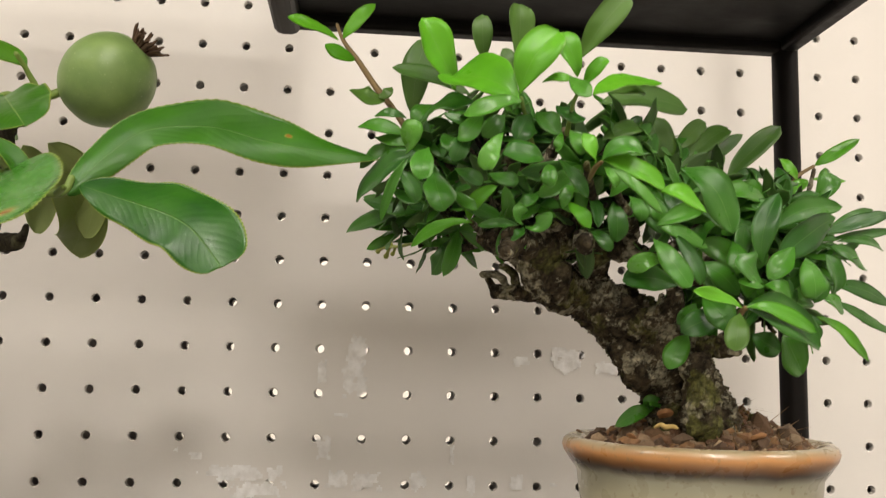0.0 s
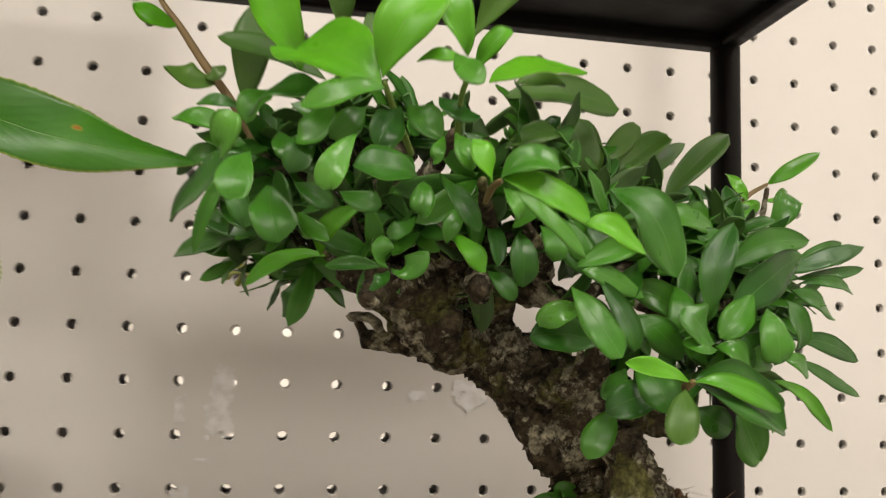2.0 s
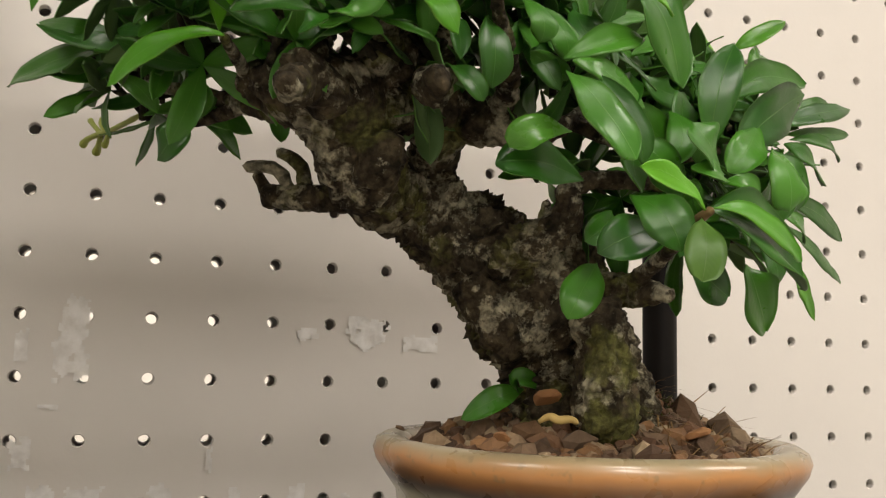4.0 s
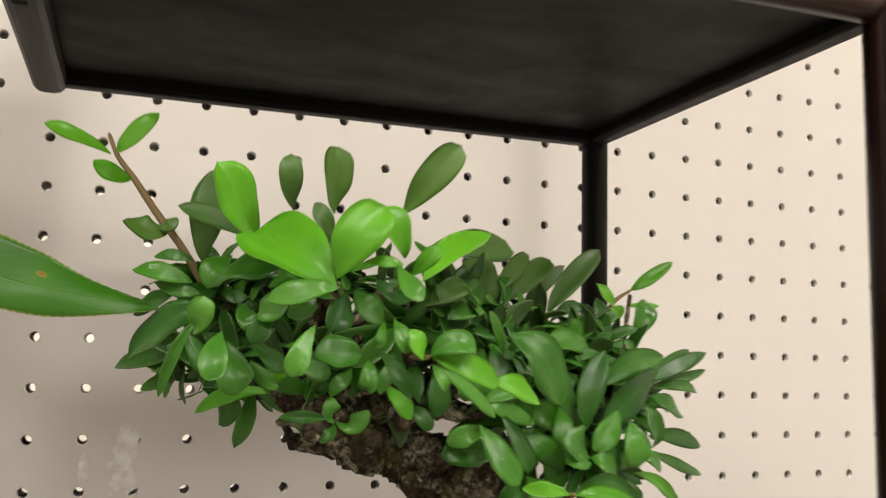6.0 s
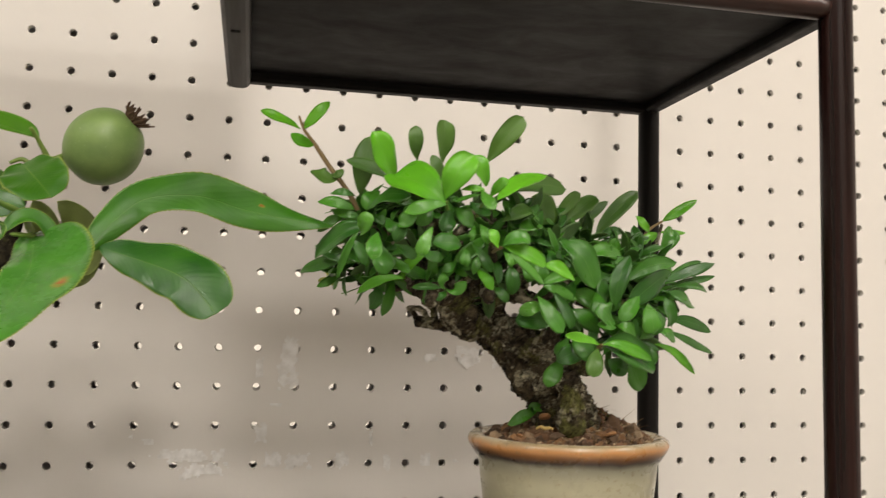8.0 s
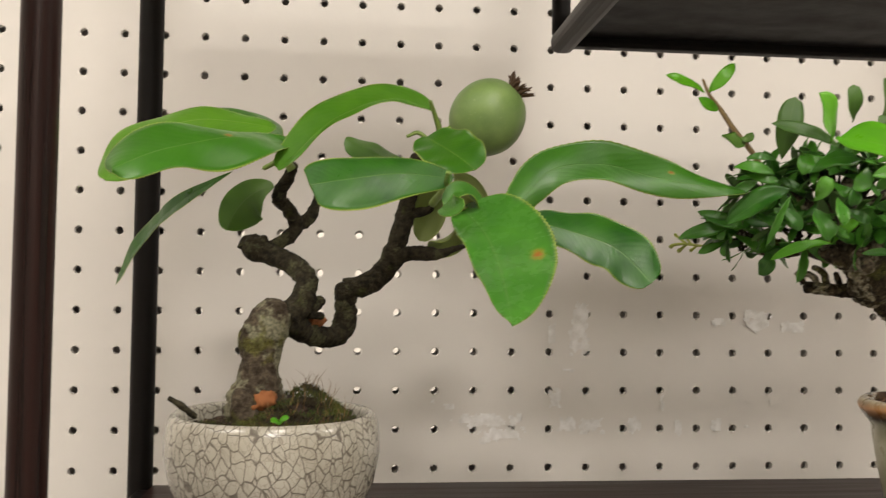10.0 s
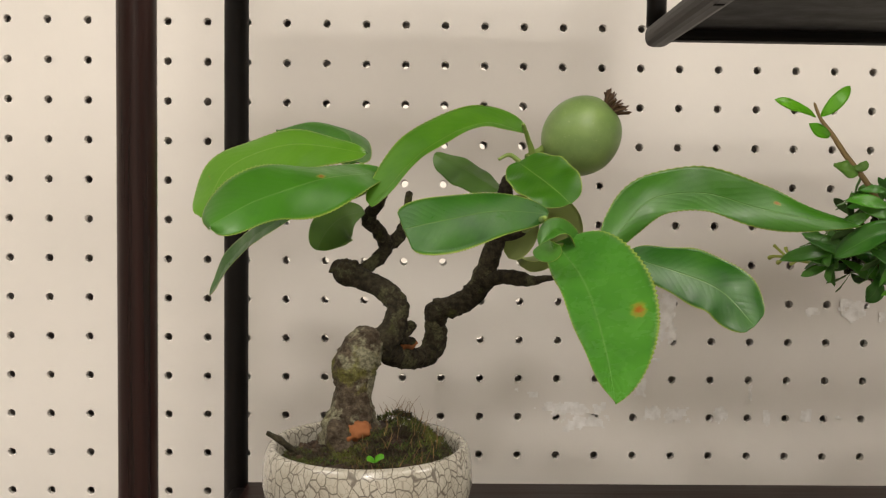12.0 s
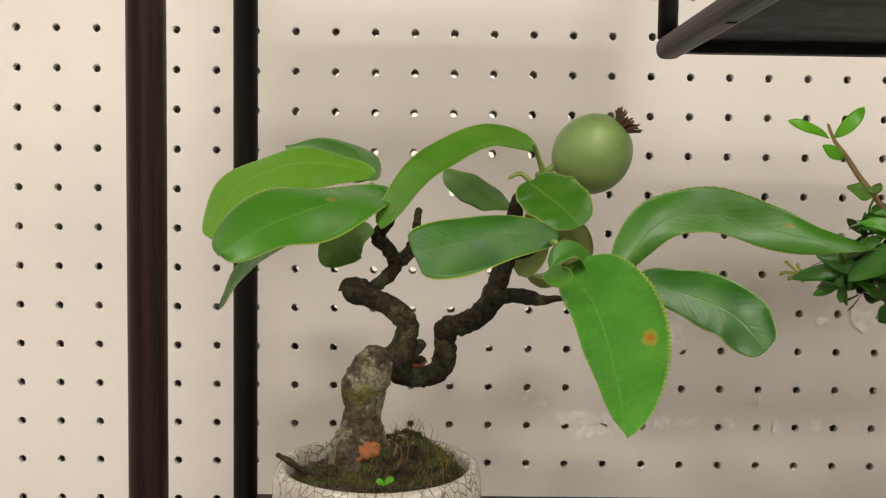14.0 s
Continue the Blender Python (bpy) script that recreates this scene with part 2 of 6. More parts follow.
BARK_ROUGH = bark("rough_lichen_bark", (0.016, 0.012, 0.007), (0.105, 0.082, 0.048), (0.44, 0.41, 0.29), (0.16, 0.165, 0.045), 0.51, 0.54, 1.0, 0.4, 150.0, 120.0)
PITH = plain_paint("bared_orange_wood", (0.27, 0.095, 0.028), 0.8)
TWIG = plain_paint("young_twig", (0.22, 0.15, 0.06), 0.6)
TWIG_GREEN = plain_paint("green_stalk", (0.20, 0.30, 0.06), 0.5)
LEAF_BROAD = leaf_skin("broad_leaf", (0.014, 0.085, 0.007), (0.062, 0.225, 0.013), (0.16, 0.31, 0.06), 0.32, 0.16, spots=0.85)
BROAD_TONES = ((0.013, 0.078, 0.007), (0.055, 0.205, 0.013), (0.16, 0.31, 0.06))
LEAF_SPOT_A = leaf_skin("broad_leaf_with_rust_spot", (0.024, 0.125, 0.012), (0.080, 0.270, 0.030), (0.20, 0.38, 0.10), 0.22, spot=(0.16, 0.52, 14, 22))
LEAF_SPOT_B = leaf_skin("broad_leaf_with_brown_spot", *BROAD_TONES, spot=(0.56, 0.36, 22, 40))
LEAF_SPOT_C = leaf_skin("long_leaf_with_brown_spot", *BROAD_TONES, spot=(0.30, 0.73, 20, 50))
LEAF_BROAD_LIME = leaf_skin("lime_broad_leaf", (0.034, 0.145, 0.007), (0.105, 0.275, 0.015), (0.24, 0.38, 0.07), spots=0.4)
LEAF_UNDER = leaf_skin("leaf_underside", (0.10, 0.17, 0.05), (0.17, 0.26, 0.085), (0.30, 0.36, 0.16), 0.55)
LEAF_PALE = leaf_skin("pale_leaf", (0.26, 0.34, 0.10), (0.38, 0.46, 0.16), (0.36, 0.42, 0.2), 0.5)
LEAF_SMALL = leaf_skin("small_leaf", (0.015, 0.086, 0.008), (0.064, 0.235, 0.016), (0.14, 0.33, 0.05), 0.32, 0.18, (0.10, 0.24, 0.04), veins=6.0, quilted=0.12)
LEAF_LIGHT = leaf_skin("light_leaf", (0.045, 0.20, 0.016), (0.11, 0.34, 0.035), (0.18, 0.38, 0.07), 0.27, 0.2, (0.14, 0.32, 0.05), veins=6.0, quilted=0.12)
LEAF_YOUNG = leaf_skin("young_leaf", (0.085, 0.34, 0.012), (0.16, 0.52, 0.020), (0.22, 0.48, 0.07), 0.32, 0.3, (0.24, 0.50, 0.06), veins=6.0, quilted=0.12)
LEAF_OLIVE = leaf_skin("olive_leaf", (0.045, 0.120, 0.016), (0.10, 0.22, 0.030), (0.16, 0.26, 0.08), 0.4, 0.25, (0.14, 0.24, 0.06), veins=6.0, quilted=0.12)
LEAF_SMALL_UNDER = leaf_skin("small_leaf_underside", (0.07, 0.14, 0.045), (0.11, 0.20, 0.06), (0.2, 0.28, 0.1), 0.55, 0.2, (0.12, 0.2, 0.06), veins=6.0, quilted=0.12)
SOIL = grains("dark_soil", (0.030, 0.018, 0.010), (0.055, 0.032, 0.018), (0.085, 0.05, 0.026))
GRIT = grains("brown_grit", (0.060, 0.034, 0.018), (0.17, 0.085, 0.042), (0.36, 0.19, 0.08), (0.085, 0.05, 0.028), (0.22, 0.11, 0.052), (0.48, 0.36, 0.22), (0.11, 0.065, 0.038), (0.30, 0.20, 0.12))
MOSS = patchy_moss("green_moss", (0.018, 0.030, 0.006), (0.055, 0.095, 0.012), (0.13, 0.155, 0.025), (0.075, 0.060, 0.018), (0.04, 0.075, 0.010))
DRY = grains("dry_straw", (0.20, 0.11, 0.04), (0.33, 0.21, 0.08), (0.14, 0.07, 0.03))
PEBBLE_TAN = plain_paint("tan_stone", (0.34, 0.17, 0.07), 0.85)
PEBBLE_BROWN = plain_paint("brown_crumb", (0.16, 0.10, 0.055), 0.9)
DRY_ROOT = plain_paint("dry_root", (0.42, 0.30, 0.10), 0.7)
CALYX = plain_paint("dry_calyx", (0.095, 0.055, 0.030), 0.9)
FLOWER = plain_paint("yellow_green_bud", (0.36, 0.42, 0.08), 0.6)
METAL = plain_paint("painted_steel", (0.30, 0.285, 0.27), 0.4)
GLOSSBLACK = lacquered_wood("black_lacquer", (0.008, 0.008, 0.009), (0.014, 0.013, 0.013), 0.18, (60, 60, 60))


# ---- shapes ----
def mesh_of(name, verts, faces, mats, uvs=None, slots=None, smooth=True):
    me = bpy.data.meshes.new(name)
    me.from_pydata(verts, [], faces)
    for m in (mats if isinstance(mats, (list, tuple)) else [mats]):
        me.materials.append(m)
    if smooth:
        me.polygons.foreach_set("use_smooth", [True] * len(me.polygons))
    if slots:
        me.polygons.foreach_set("material_index", slots)
    if uvs:
        layer = me.uv_layers.new(name="UVMap")
        for loop in me.loops:
            layer.data[loop.index].uv = uvs[loop.vertex_index]
    me.update()
    return me


def mesh_bm(name, bm, mats, smooth=False):
    me = bpy.data.meshes.new(name)
    bm.normal_update()
    bm.to_mesh(me)
    bm.free()
    for m in (mats if isinstance(mats, (list, tuple)) else [mats]):
        me.materials.append(m)
    if smooth:
        me.polygons.foreach_set("use_smooth", [True] * len(me.polygons))
    return me


def part(name, me, parent=None, label=""):
    """Links a mesh as one object, under its thing if one is given. The mesh is in world places."""
    ob = new(name, me)
    if parent is not None:
        ob.parent = parent
        root = parent
        while root.parent is not None:
            root = root.parent
        if parent.type == "EMPTY" or parent is root:
            ob.matrix_parent_inverse = Matrix.Translation(parent.location).inverted()
    if label:
        ob["label"] = label
    return ob


def thing(name, at, label, category, kind="", group=""):
    ob = new(name)
    ob.location = at
    ob.empty_display_size = 0.01
    return tagged(ob, label, category, group, kind)


def box_bm(lo, hi, bevel=0.0, bm=None, segments=2):
    own = bmesh.new()
    bmesh.ops.create_cube(own, size=1.0)
    c = [(a + b) / 2 for a, b in zip(lo, hi)]
    for v in own.verts:
        v.co = Vector([c[i] + v.co[i] * (hi[i] - lo[i]) for i in range(3)])
    if bevel:
        bmesh.ops.bevel(own, geom=own.edges[:], offset=bevel, segments=segments, affect="EDGES", profile=0.5)
    return own


def slab(name, lo, hi, mat, kind="structure", label="", category="", bevel=0.0):
    ob = new(name, mesh_bm(name, box_bm(lo, hi, bevel), mat))
    return tagged(ob, label, category, "", kind)


def spline(points, n):
    """Points along a smooth line through the given ones."""
    p = [Vector(q) for q in points]
    if len(p) == 2:
        return [p[0].lerp(p[1], i / (n - 1)) for i in range(n)]
    ext = [2 * p[0] - p[1], *p, 2 * p[-1] - p[-2]]
    out = []
    for i in range(n):
        s = i / (n - 1) * (len(p) - 1)
        k = min(int(s), len(p) - 2)
        u = s - k
        a, b, c, d = ext[k:k + 4]
        out.append(0.5 * ((2 * b) + (c - a) * u + (2 * a - 5 * b + 4 * c - d) * u * u + (3 * b - a - 3 * c + d) * u ** 3))
    return out


def tube(verts, faces, points, radii, sides=12, step=0.0016, rough=0.0, scale=120.0, ridge=0.0, cap=True, plates=0.0):
    """Adds a limb of changing thickness, with knobs and ridges."""
    length = sum((Vector(b) - Vector(a)).length for a, b in zip(points, points[1:]))
    n = max(4, int(length / step))
    line = spline(points, n)
    rad = [max(v.x, 0.0002) for v in spline([(r, 0, 0) for r in radii], n)]
    start = len(verts)
    up = Vector((0.31, 0.83, 0.46))
    for i, (c, r) in enumerate(zip(line, rad)):
        t = (line[min(i + 1, n - 1)] - line[max(i - 1, 0)]).normalized()
        a = (up - t * up.dot(t)).normalized()
        b = t.cross(a)
        up = a
        end = 1.0 if not cap else min(1.0, math.sqrt(max(0.0, 1 - max(0.0, 1 - (n - 1 - i) * step / max(r, 1e-4)) ** 2)) + 0.02)
        for k in range(sides):
            w = 2 * math.pi * k / sides
            d = a * math.cos(w) + b * math.sin(w)
            q = c + d * r
            lump = 1 + rough * (noise.noise(q * scale) + 0.5 * noise.noise(q * scale * 2.3)) + ridge * abs(noise.noise(q * scale * 4.1))
            if plates:
                near = noise.voronoi(q * 190 + Vector((noise.noise(q * 240), noise.noise(q * 240 + Vector((5, 0, 0))), 0)) * 0.5)[0]
                lump -= plates * max(0.0, 1 - (near[1] - near[0]) / 0.22) * min(1.0, 0.004 / r)
            verts.append(c + d * r * lump * end)
    for i in range(n - 1):
        for k in range(sides):
            k2 = (k + 1) % sides
            faces.append((start + i * sides + k, start + i * sides + k2, start + (i + 1) * sides + k2, start + (i + 1) * sides + k))
    if cap:
        faces.append(tuple(start + (n - 1) * sides + k for k in range(sides)))
        faces.append(tuple(start + k for k in reversed(range(sides))))


def limb(name, mat, parent, *runs, label="", sides=12, step=0.0016, rough=0.0, scale=120.0, ridge=0.0, plates=0.0):
    """One mesh of several limbs; a run is a list of (x, y, z, radius)."""
    verts, faces = [], []
    for run in runs:
        tube(verts, faces, [r[:3] for r in run], [r[3] for r in run], sides, step, rough, scale, ridge, True, plates)
    return part(name, mesh_of(name, verts, faces, mat), parent, label)


def lathe(name, outline, mat, steps=96, wobble=0.0):
    """Turns an outline of (radius, height) round the upright axis."""
    verts, faces = [], []
    for r, z in outline:
        for k in range(steps):
            w = 2 * math.pi * k / steps
            s = 1 + wobble * noise.noise(Vector((2 * math.cos(w), 2 * math.sin(w), z * 30)))
            verts.append((r * s * math.cos(w), r * s * math.sin(w), z))
    for i in range(len(outline) - 1):
        for k in range(steps):
            k2 = (k + 1) % steps
            faces.append((i * steps + k, i * steps + k2, (i + 1) * steps + k2, (i + 1) * steps + k))
    faces.append(tuple(reversed(range(steps))))
    faces.append(tuple((len(outline) - 1) * steps + k for k in range(steps)))
    return mesh_of(name, verts, faces, mat)


def leaf_mesh(points, width, face, skins, fold=0.25, wave=0.0, waves=3.0, teeth=0.0, peak=(0.75, 0.5), n=22, m=8, twist=0.0, droop=0.0, phase=0.0, thick=0.00025, uneven=0.0):
    """A leaf along its midrib: folded, waved, toothed; upper and lower skin."""
    if len(points) == 3:
        b, c, t = (Vector(p) for p in points)
        q = 2 * c - 0.5 * (b + t)
        line = [(1 - u) ** 2 * b + 2 * u * (1 - u) * q + u * u * t for u in (i / n for i in range(n + 1))]
    else:
        line = spline(points, n + 1)
    p, r = peak
    top = (p / (p + r)) ** p * (r / (p + r)) ** r
    verts, uvs = [], []
    hint = Vector(face).normalized()
    under = []
    halves = width if isinstance(width, tuple) else (0.5 * width, 0.5 * width)
    width = sum(halves)
    for i, c in enumerate(line):
        v = i / n
        t = (line[min(i + 1, n)] - line[max(i - 1, 0)]).normalized()
        nrm = (hint - t * hint.dot(t)).normalized()
        if twist:
            nrm = Matrix.Rotation(twist * (v - 0.4), 3, t) @ nrm
        side = t.cross(nrm)
        full = max((v ** p * (1 - v) ** r) / top, 0.012)
        for j in range(m + 1):
            u = 2 * j / m - 1
            w = full * (halves[1] if u > 0 else halves[0])
            tooth = 1 + (teeth * (0.5 if i % 2 else -0.5) if abs(u) > 0.99 else 0.0)
            lift = fold * abs(u) * w - droop * u * u * w + wave * width * u * u * math.sin(waves * 6.283 * v + phase + (1.3 if u > 0 else 0))
            q = c + side * (u * w * tooth) + nrm * lift
            q += nrm * (uneven * width * noise.noise(q * (1.1 / width) + Vector((phase, 0, 0))) * min(1.0, 4 * v))
            verts.append(q)
            under.append(q - nrm * thick)
            uvs.append((0.5 + 0.5 * u, v))
    k = len(verts)
    verts += under
    uvs += uvs
    faces, slots = [], []
    row = m + 1
    for i in range(n):
        for j in range(m):
            a = i * row + j
            faces.append((a, a + row, a + row + 1, a + 1))
            slots.append(0)
            faces.append((k + a, k + a + 1, k + a + row + 1, k + a + row))
            slots.append(1)
        for j in (0, m):
            a = i * row + j
            faces.append((a, a + row, k + a + row, k + a))
            slots.append(0)
    return mesh_of("leaf", verts, faces, list(skins), uvs, slots)


# ---- the room ----
slab("floor", (-3.2, -3.8, -0.05), (3.2, 2.6, 0.0), FLOOR)
slab("wall_south", (-3.2, -3.9, 0.0), (3.2, -3.8, 2.9), WALL)
slab("wall_north", (-3.2, 2.6, 0.0), (3.2, 2.7, 2.9), WALL)
slab("wall_west", (-3.3, -3.9, 0.0), (-3.2, 2.7, 2.9), WALL)
slab("wall_east", (3.2, -3.9, 0.0), (3.3, 2.7, 2.9), WALL)
slab("ceiling", (-3.3, -3.9, 2.9), (3.3, 2.7, 2.98), CEILING)
for at, size, watts in LAMPS:
    fixture = thing("ceiling_light", (at[0], at[1], 2.9), "flat white ceiling light fitting set against the ceiling", "ceiling light", group="ceiling lights")
    part("housing", mesh_bm("housing", box_bm((at[0] - size[0] / 2 - 0.03, at[1] - size[1] / 2 - 0.03, 2.856), (at[0] + size[0] / 2 + 0.03, at[1] + size[1] / 2 + 0.03, 2.899), 0.004), METAL), fixture)


# ---- the pegboard: two perforated sheets on one stand ----
PITCH, ROW0 = 0.0254, 1.2


def perforated(name, y, thick, label):
    """A sheet with round holes every 25.4 mm, its rims eased, plain past the perforated field."""
    c0, c1, r0, r1, sides, rad = -27, 25, -7, 16, 12, 0.00246
    verts, faces = [], []
    for c in range(c0, c1 + 1):
        for r in range(r0, r1 + 1):
            x, z, s = c * PITCH, ROW0 + r * PITCH, len(verts)
            dx, dz = 0.00012 * noise.noise(Vector((c, r, 3.3))), 0.00012 * noise.noise(Vector((c, r, 8.8)))
            h = PITCH / 2
            for ring in range(5):
                for k in range(sides):
                    w = 2 * math.pi * (k + 0.5) / sides
                    cx, cz = math.cos(w), math.sin(w)
                    if ring in (0, 4):
                        f = h / max(abs(cx), abs(cz))
                        px, pz = cx * f, cz * f
                        verts.append((x + px, y if ring == 0 else y + thick, z + pz))
                    else:
                        rr = rad + (0.0004 if ring == 1 else 0.0)
                        verts.append((x + dx + cx * rr, (y, y + 0.0004, y + thick)[ring - 1], z + dz + cz * rr))
            for ring in range(4):
                for k in range(sides):
                    k2 = (k + 1) % sides
                    faces.append((s + ring * sides + k, s + ring * sides + k2, s + (ring + 1) * sides + k2, s + (ring + 1) * sides + k))
            # the square's corners
            for ring, dep in ((0, y), (4, y + thick)):
                for k in range(sides):
                    w0, w1 = 2 * math.pi * (k + 0.5) / sides, 2 * math.pi * (k + 1.5) / sides
                    a, b = verts[s + ring * sides + k], verts[s + ring * sides + (k + 1) % sides]
                    if abs(a[0] - b[0]) > 1e-5 and abs(a[2] - b[2]) > 1e-5:
                        cx = x + math.copysign(h, math.cos((w0 + w1) / 2))
                        cz = z + math.copysign(h, math.sin((w0 + w1) / 2))
                        verts.append((cx, dep, cz))
                        faces.append((s + ring * sides + k, len(verts) - 1, s + ring * sides + (k + 1) % sides))
    xa, xb, za, zb = (c0 - 0.5) * PITCH, (c1 + 0.5) * PITCH, ROW0 + (r0 - 0.5) * PITCH, ROW0 + (r1 + 0.5) * PITCH
    for lo, hi in (((-1.25, 0.15), (xa, 1.95)), ((xb, 0.15), (1.25, 1.95)), ((xa, 0.15), (xb, za)), ((xa, zb), (xb, 1.95))):
        s = len(verts)
        verts += [(px, py, pz) for px in (lo[0], hi[0]) for py in (y, y + thick) for pz in (lo[1], hi[1])]
        faces += [tuple(s + i for i in f) for f in ((0, 1, 3, 2), (4, 6, 7, 5), (0, 4, 5, 1), (2, 3, 7, 6), (0, 2, 6, 4), (1, 5, 7, 3))]
    ob = new(name, mesh_of(name, verts, faces, BOARD, smooth=False))
    return tagged(ob, label, "pegboard", "", "structure")


perforated("wall_pegboard", 0.0, 0.0040, "off-white perforated board with rows of small round holes")
perforated("wall_pegboard_back", 0.0200, 0.0035, "second perforated board behind the first")
for name, lo, hi in (("trim_west", (-1.29, -0.006, 0.0), (-1.25, 0.041, 1.99)), ("trim_east", (1.25, -0.006, 0.0), (1.29, 0.041, 1.99)),
                     ("trim_top", (-1.25, -0.006, 1.95), (1.25, 0.041, 1.99)), ("trim_base", (-1.25, -0.006, 0.0), (1.25, 0.041, 0.15))):
    slab(name, lo, hi, METAL, bevel=0.002)
deck = slab("store_shelf", (-1.25, -0.46, 1.085), (1.25, -0.004, 1.110), METAL, "", "painted steel store shelf fixed to the pegboard", "shelf", 0.003)


def smear(x, z, w, h, seed, ragged=0.55):
    """A ragged film of dried glue on the board."""
    rng = random.Random(seed)
    nx, nz = max(5, int(w / 0.0011)), max(4, int(h / 0.0011))
    verts, faces, index = [], [], {}
    off = Vector((rng.random() * 9, rng.random() * 9, rng.random() * 9))

    def inside(i, j):
        u, v = 2 * i / nx - 1, 2 * j / nz - 1
        edge = max(abs(u), abs(v))
        return noise.noise(Vector((i * 0.33, j * 0.33, 0)) + off) * ragged + noise.noise(Vector((i * 0.11, j * 0.11, 5)) + off) * ragged > edge * 1.15 - 0.80
    for i in range(nx):
        for j in range(nz):
            if inside(i, j):
                ids = []
                for a, b in ((i, j), (i + 1, j), (i + 1, j + 1), (i, j + 1)):
                    if (a, b) not in index:
                        index[a, b] = len(verts)
                        lump = 0.0004 + 0.0006 * abs(noise.noise(Vector((a * 0.4, b * 0.4, 2)) + off))
                        verts.append((x + (a / nx - 0.5) * w + 0.0004 * noise.noise(Vector((a, b, 1)) + off), -lump, z + (b / nz - 0.5) * h))
                    ids.append(index[a, b])
                faces.append(ids)
    if faces:
        tagged(new("glue_residue", mesh_of("glue_residue", verts, faces, GLUE)), "dried whitish glue residue stuck to the pegboard", "glue residue", "glue marks on the board")


for k, (x, z, w, h) in enumerate([
        (-0.056, 1.243, 0.015, 0.040), (-0.075, 1.236, 0.006, 0.018), (-0.064, 1.213, 0.010, 0.003), (-0.073, 1.193, 0.010, 0.018),
        (-0.117, 1.1795, 0.052, 0.011), (-0.106, 1.1705, 0.038, 0.011), (-0.065, 1.178, 0.014, 0.012), (-0.048, 1.176, 0.020, 0.012), (-0.018, 1.177, 0.010, 0.012),
        (0.012, 1.175, 0.006, 0.011), (0.038, 1.176, 0.009, 0.011), (-0.143, 1.189, 0.007, 0.005), (0.040, 1.246, 0.012, 0.006),
        (0.068, 1.247, 0.022, 0.016), (0.092, 1.243, 0.020, 0.009), (0.001, 1.192, 0.003, 0.011), (-0.154, 1.193, 0.003, 0.003), (0.060, 1.176, 0.005, 0.004)]):
    smear(x, z, w, h, 40 + k)


# ---- the wooden display rack ----
rack = thing("display_rack", (-0.08, -0.196, 1.110), "dark rosewood display rack with round posts and black shelves", "rack")
XL, XM, XR, YF, YB, R = -0.3115, -0.0945, 0.1530, -0.286, -0.107, 0.0063
Z_LOW, Z_MID, Z_HIGH, Z_TOP = 1.1645, 1.4105, 1.492, 1.66


def post(x, y, z0, z1, mat, r=R, label=""):
    verts, faces = [], []
    tube(verts, faces, [(x, y, z0), (x, y, (z0 + z1) / 2), (x, y, z1)], [r, r, r], 20, 0.01, cap=False)
    n = len(verts)
    faces.append(tuple(reversed(range(20))))
    faces.append(tuple(range(n - 20, n)))
    return part("post", mesh_of("post", verts, faces, mat), rack, label)


def rail(a, b, r, mat, name="rail"):
    verts, faces = [], []
    mid = tuple((p + q) / 2 for p, q in zip(a, b))
    tube(verts, faces, [a, mid, b], [r, r, r], 16, 0.01, cap=False)
    n = len(verts)
    faces += [tuple(reversed(range(16))), tuple(range(n - 16, n))]
    return part(name, mesh_of(name, verts, faces, mat), rack)


def bar(lo, hi, mat, bevel=0.002, name="rail"):
    return part(name, mesh_bm(name, box_bm(lo, hi, bevel, segments=3), mat), rack)


post(XL + 0.0025, YF, 1.110, Z_TOP, ROSEWOOD, label="glossy reddish rosewood post")
post(XR, YF, 1.110, Z_TOP, ROSEWOOD, 0.0068, label="glossy reddish rosewood post")
post(XL - 0.0030, YB, 1.110, Z_TOP, BLACKWOOD)
post(XR, YB, 1.110, Z_TOP, BLACKWOOD)
post(XM, YB, 1.4085, Z_TOP, BLACKWOOD, 0.0052)
post(XM, YF, 1.4085, Z_TOP, ROSEWOOD, 0.0055)


def shelf(x0, x1, z, open_left, wood, panel):
    """A shelf between posts: rails on four sides and a thin panel let into them."""
    rail((x0, YF, z - 0.0065), (x1, YF, z - 0.0065), 0.0048, RAILWOOD)
    bar((x0, YB - 0.0045, z - 0.0095), (x1, YB + 0.0045, z - 0.0015), wood)
    bar((x1 - 0.005, YF + 0.004, z - 0.0095), (x1 + 0.004, YB - 0.005, z - 0.0015), BLACKWOOD)
    bar((x0 - 0.0055, YF - 0.002, z - 0.0125), (x0 + 0.0075, YB + 0.0055, z - 0.0010), BARWOOD, 0.0045) if open_left else \
        bar((x0 - 0.004, YF + 0.004, z - 0.0095), (x0 + 0.005, YB - 0.005, z - 0.0015), BLACKWOOD)
    bar((x0 + 0.004, YF + 0.003, z - 0.0042), (x1 - 0.004, YB - 0.003, z), panel, 0.0006, "shelf_panel")


shelf(XL, XR, Z_LOW, False, REDWOOD, REDWOOD)
shelf(XM, XR, Z_MID, True, BLACKWOOD, BLACKPANEL)
shelf(XL, XM, Z_HIGH, False, BLACKWOOD, BLACKPANEL)
# a thin near-black strip under the bar paints the shade inside its slot
bar((XM - 0.0014, -0.2066, Z_MID - 0.0129), (XM + 0.0030, -0.2040, Z_MID - 0.0122), SLOT_SHADE, 0.0003, "mortise_shade")

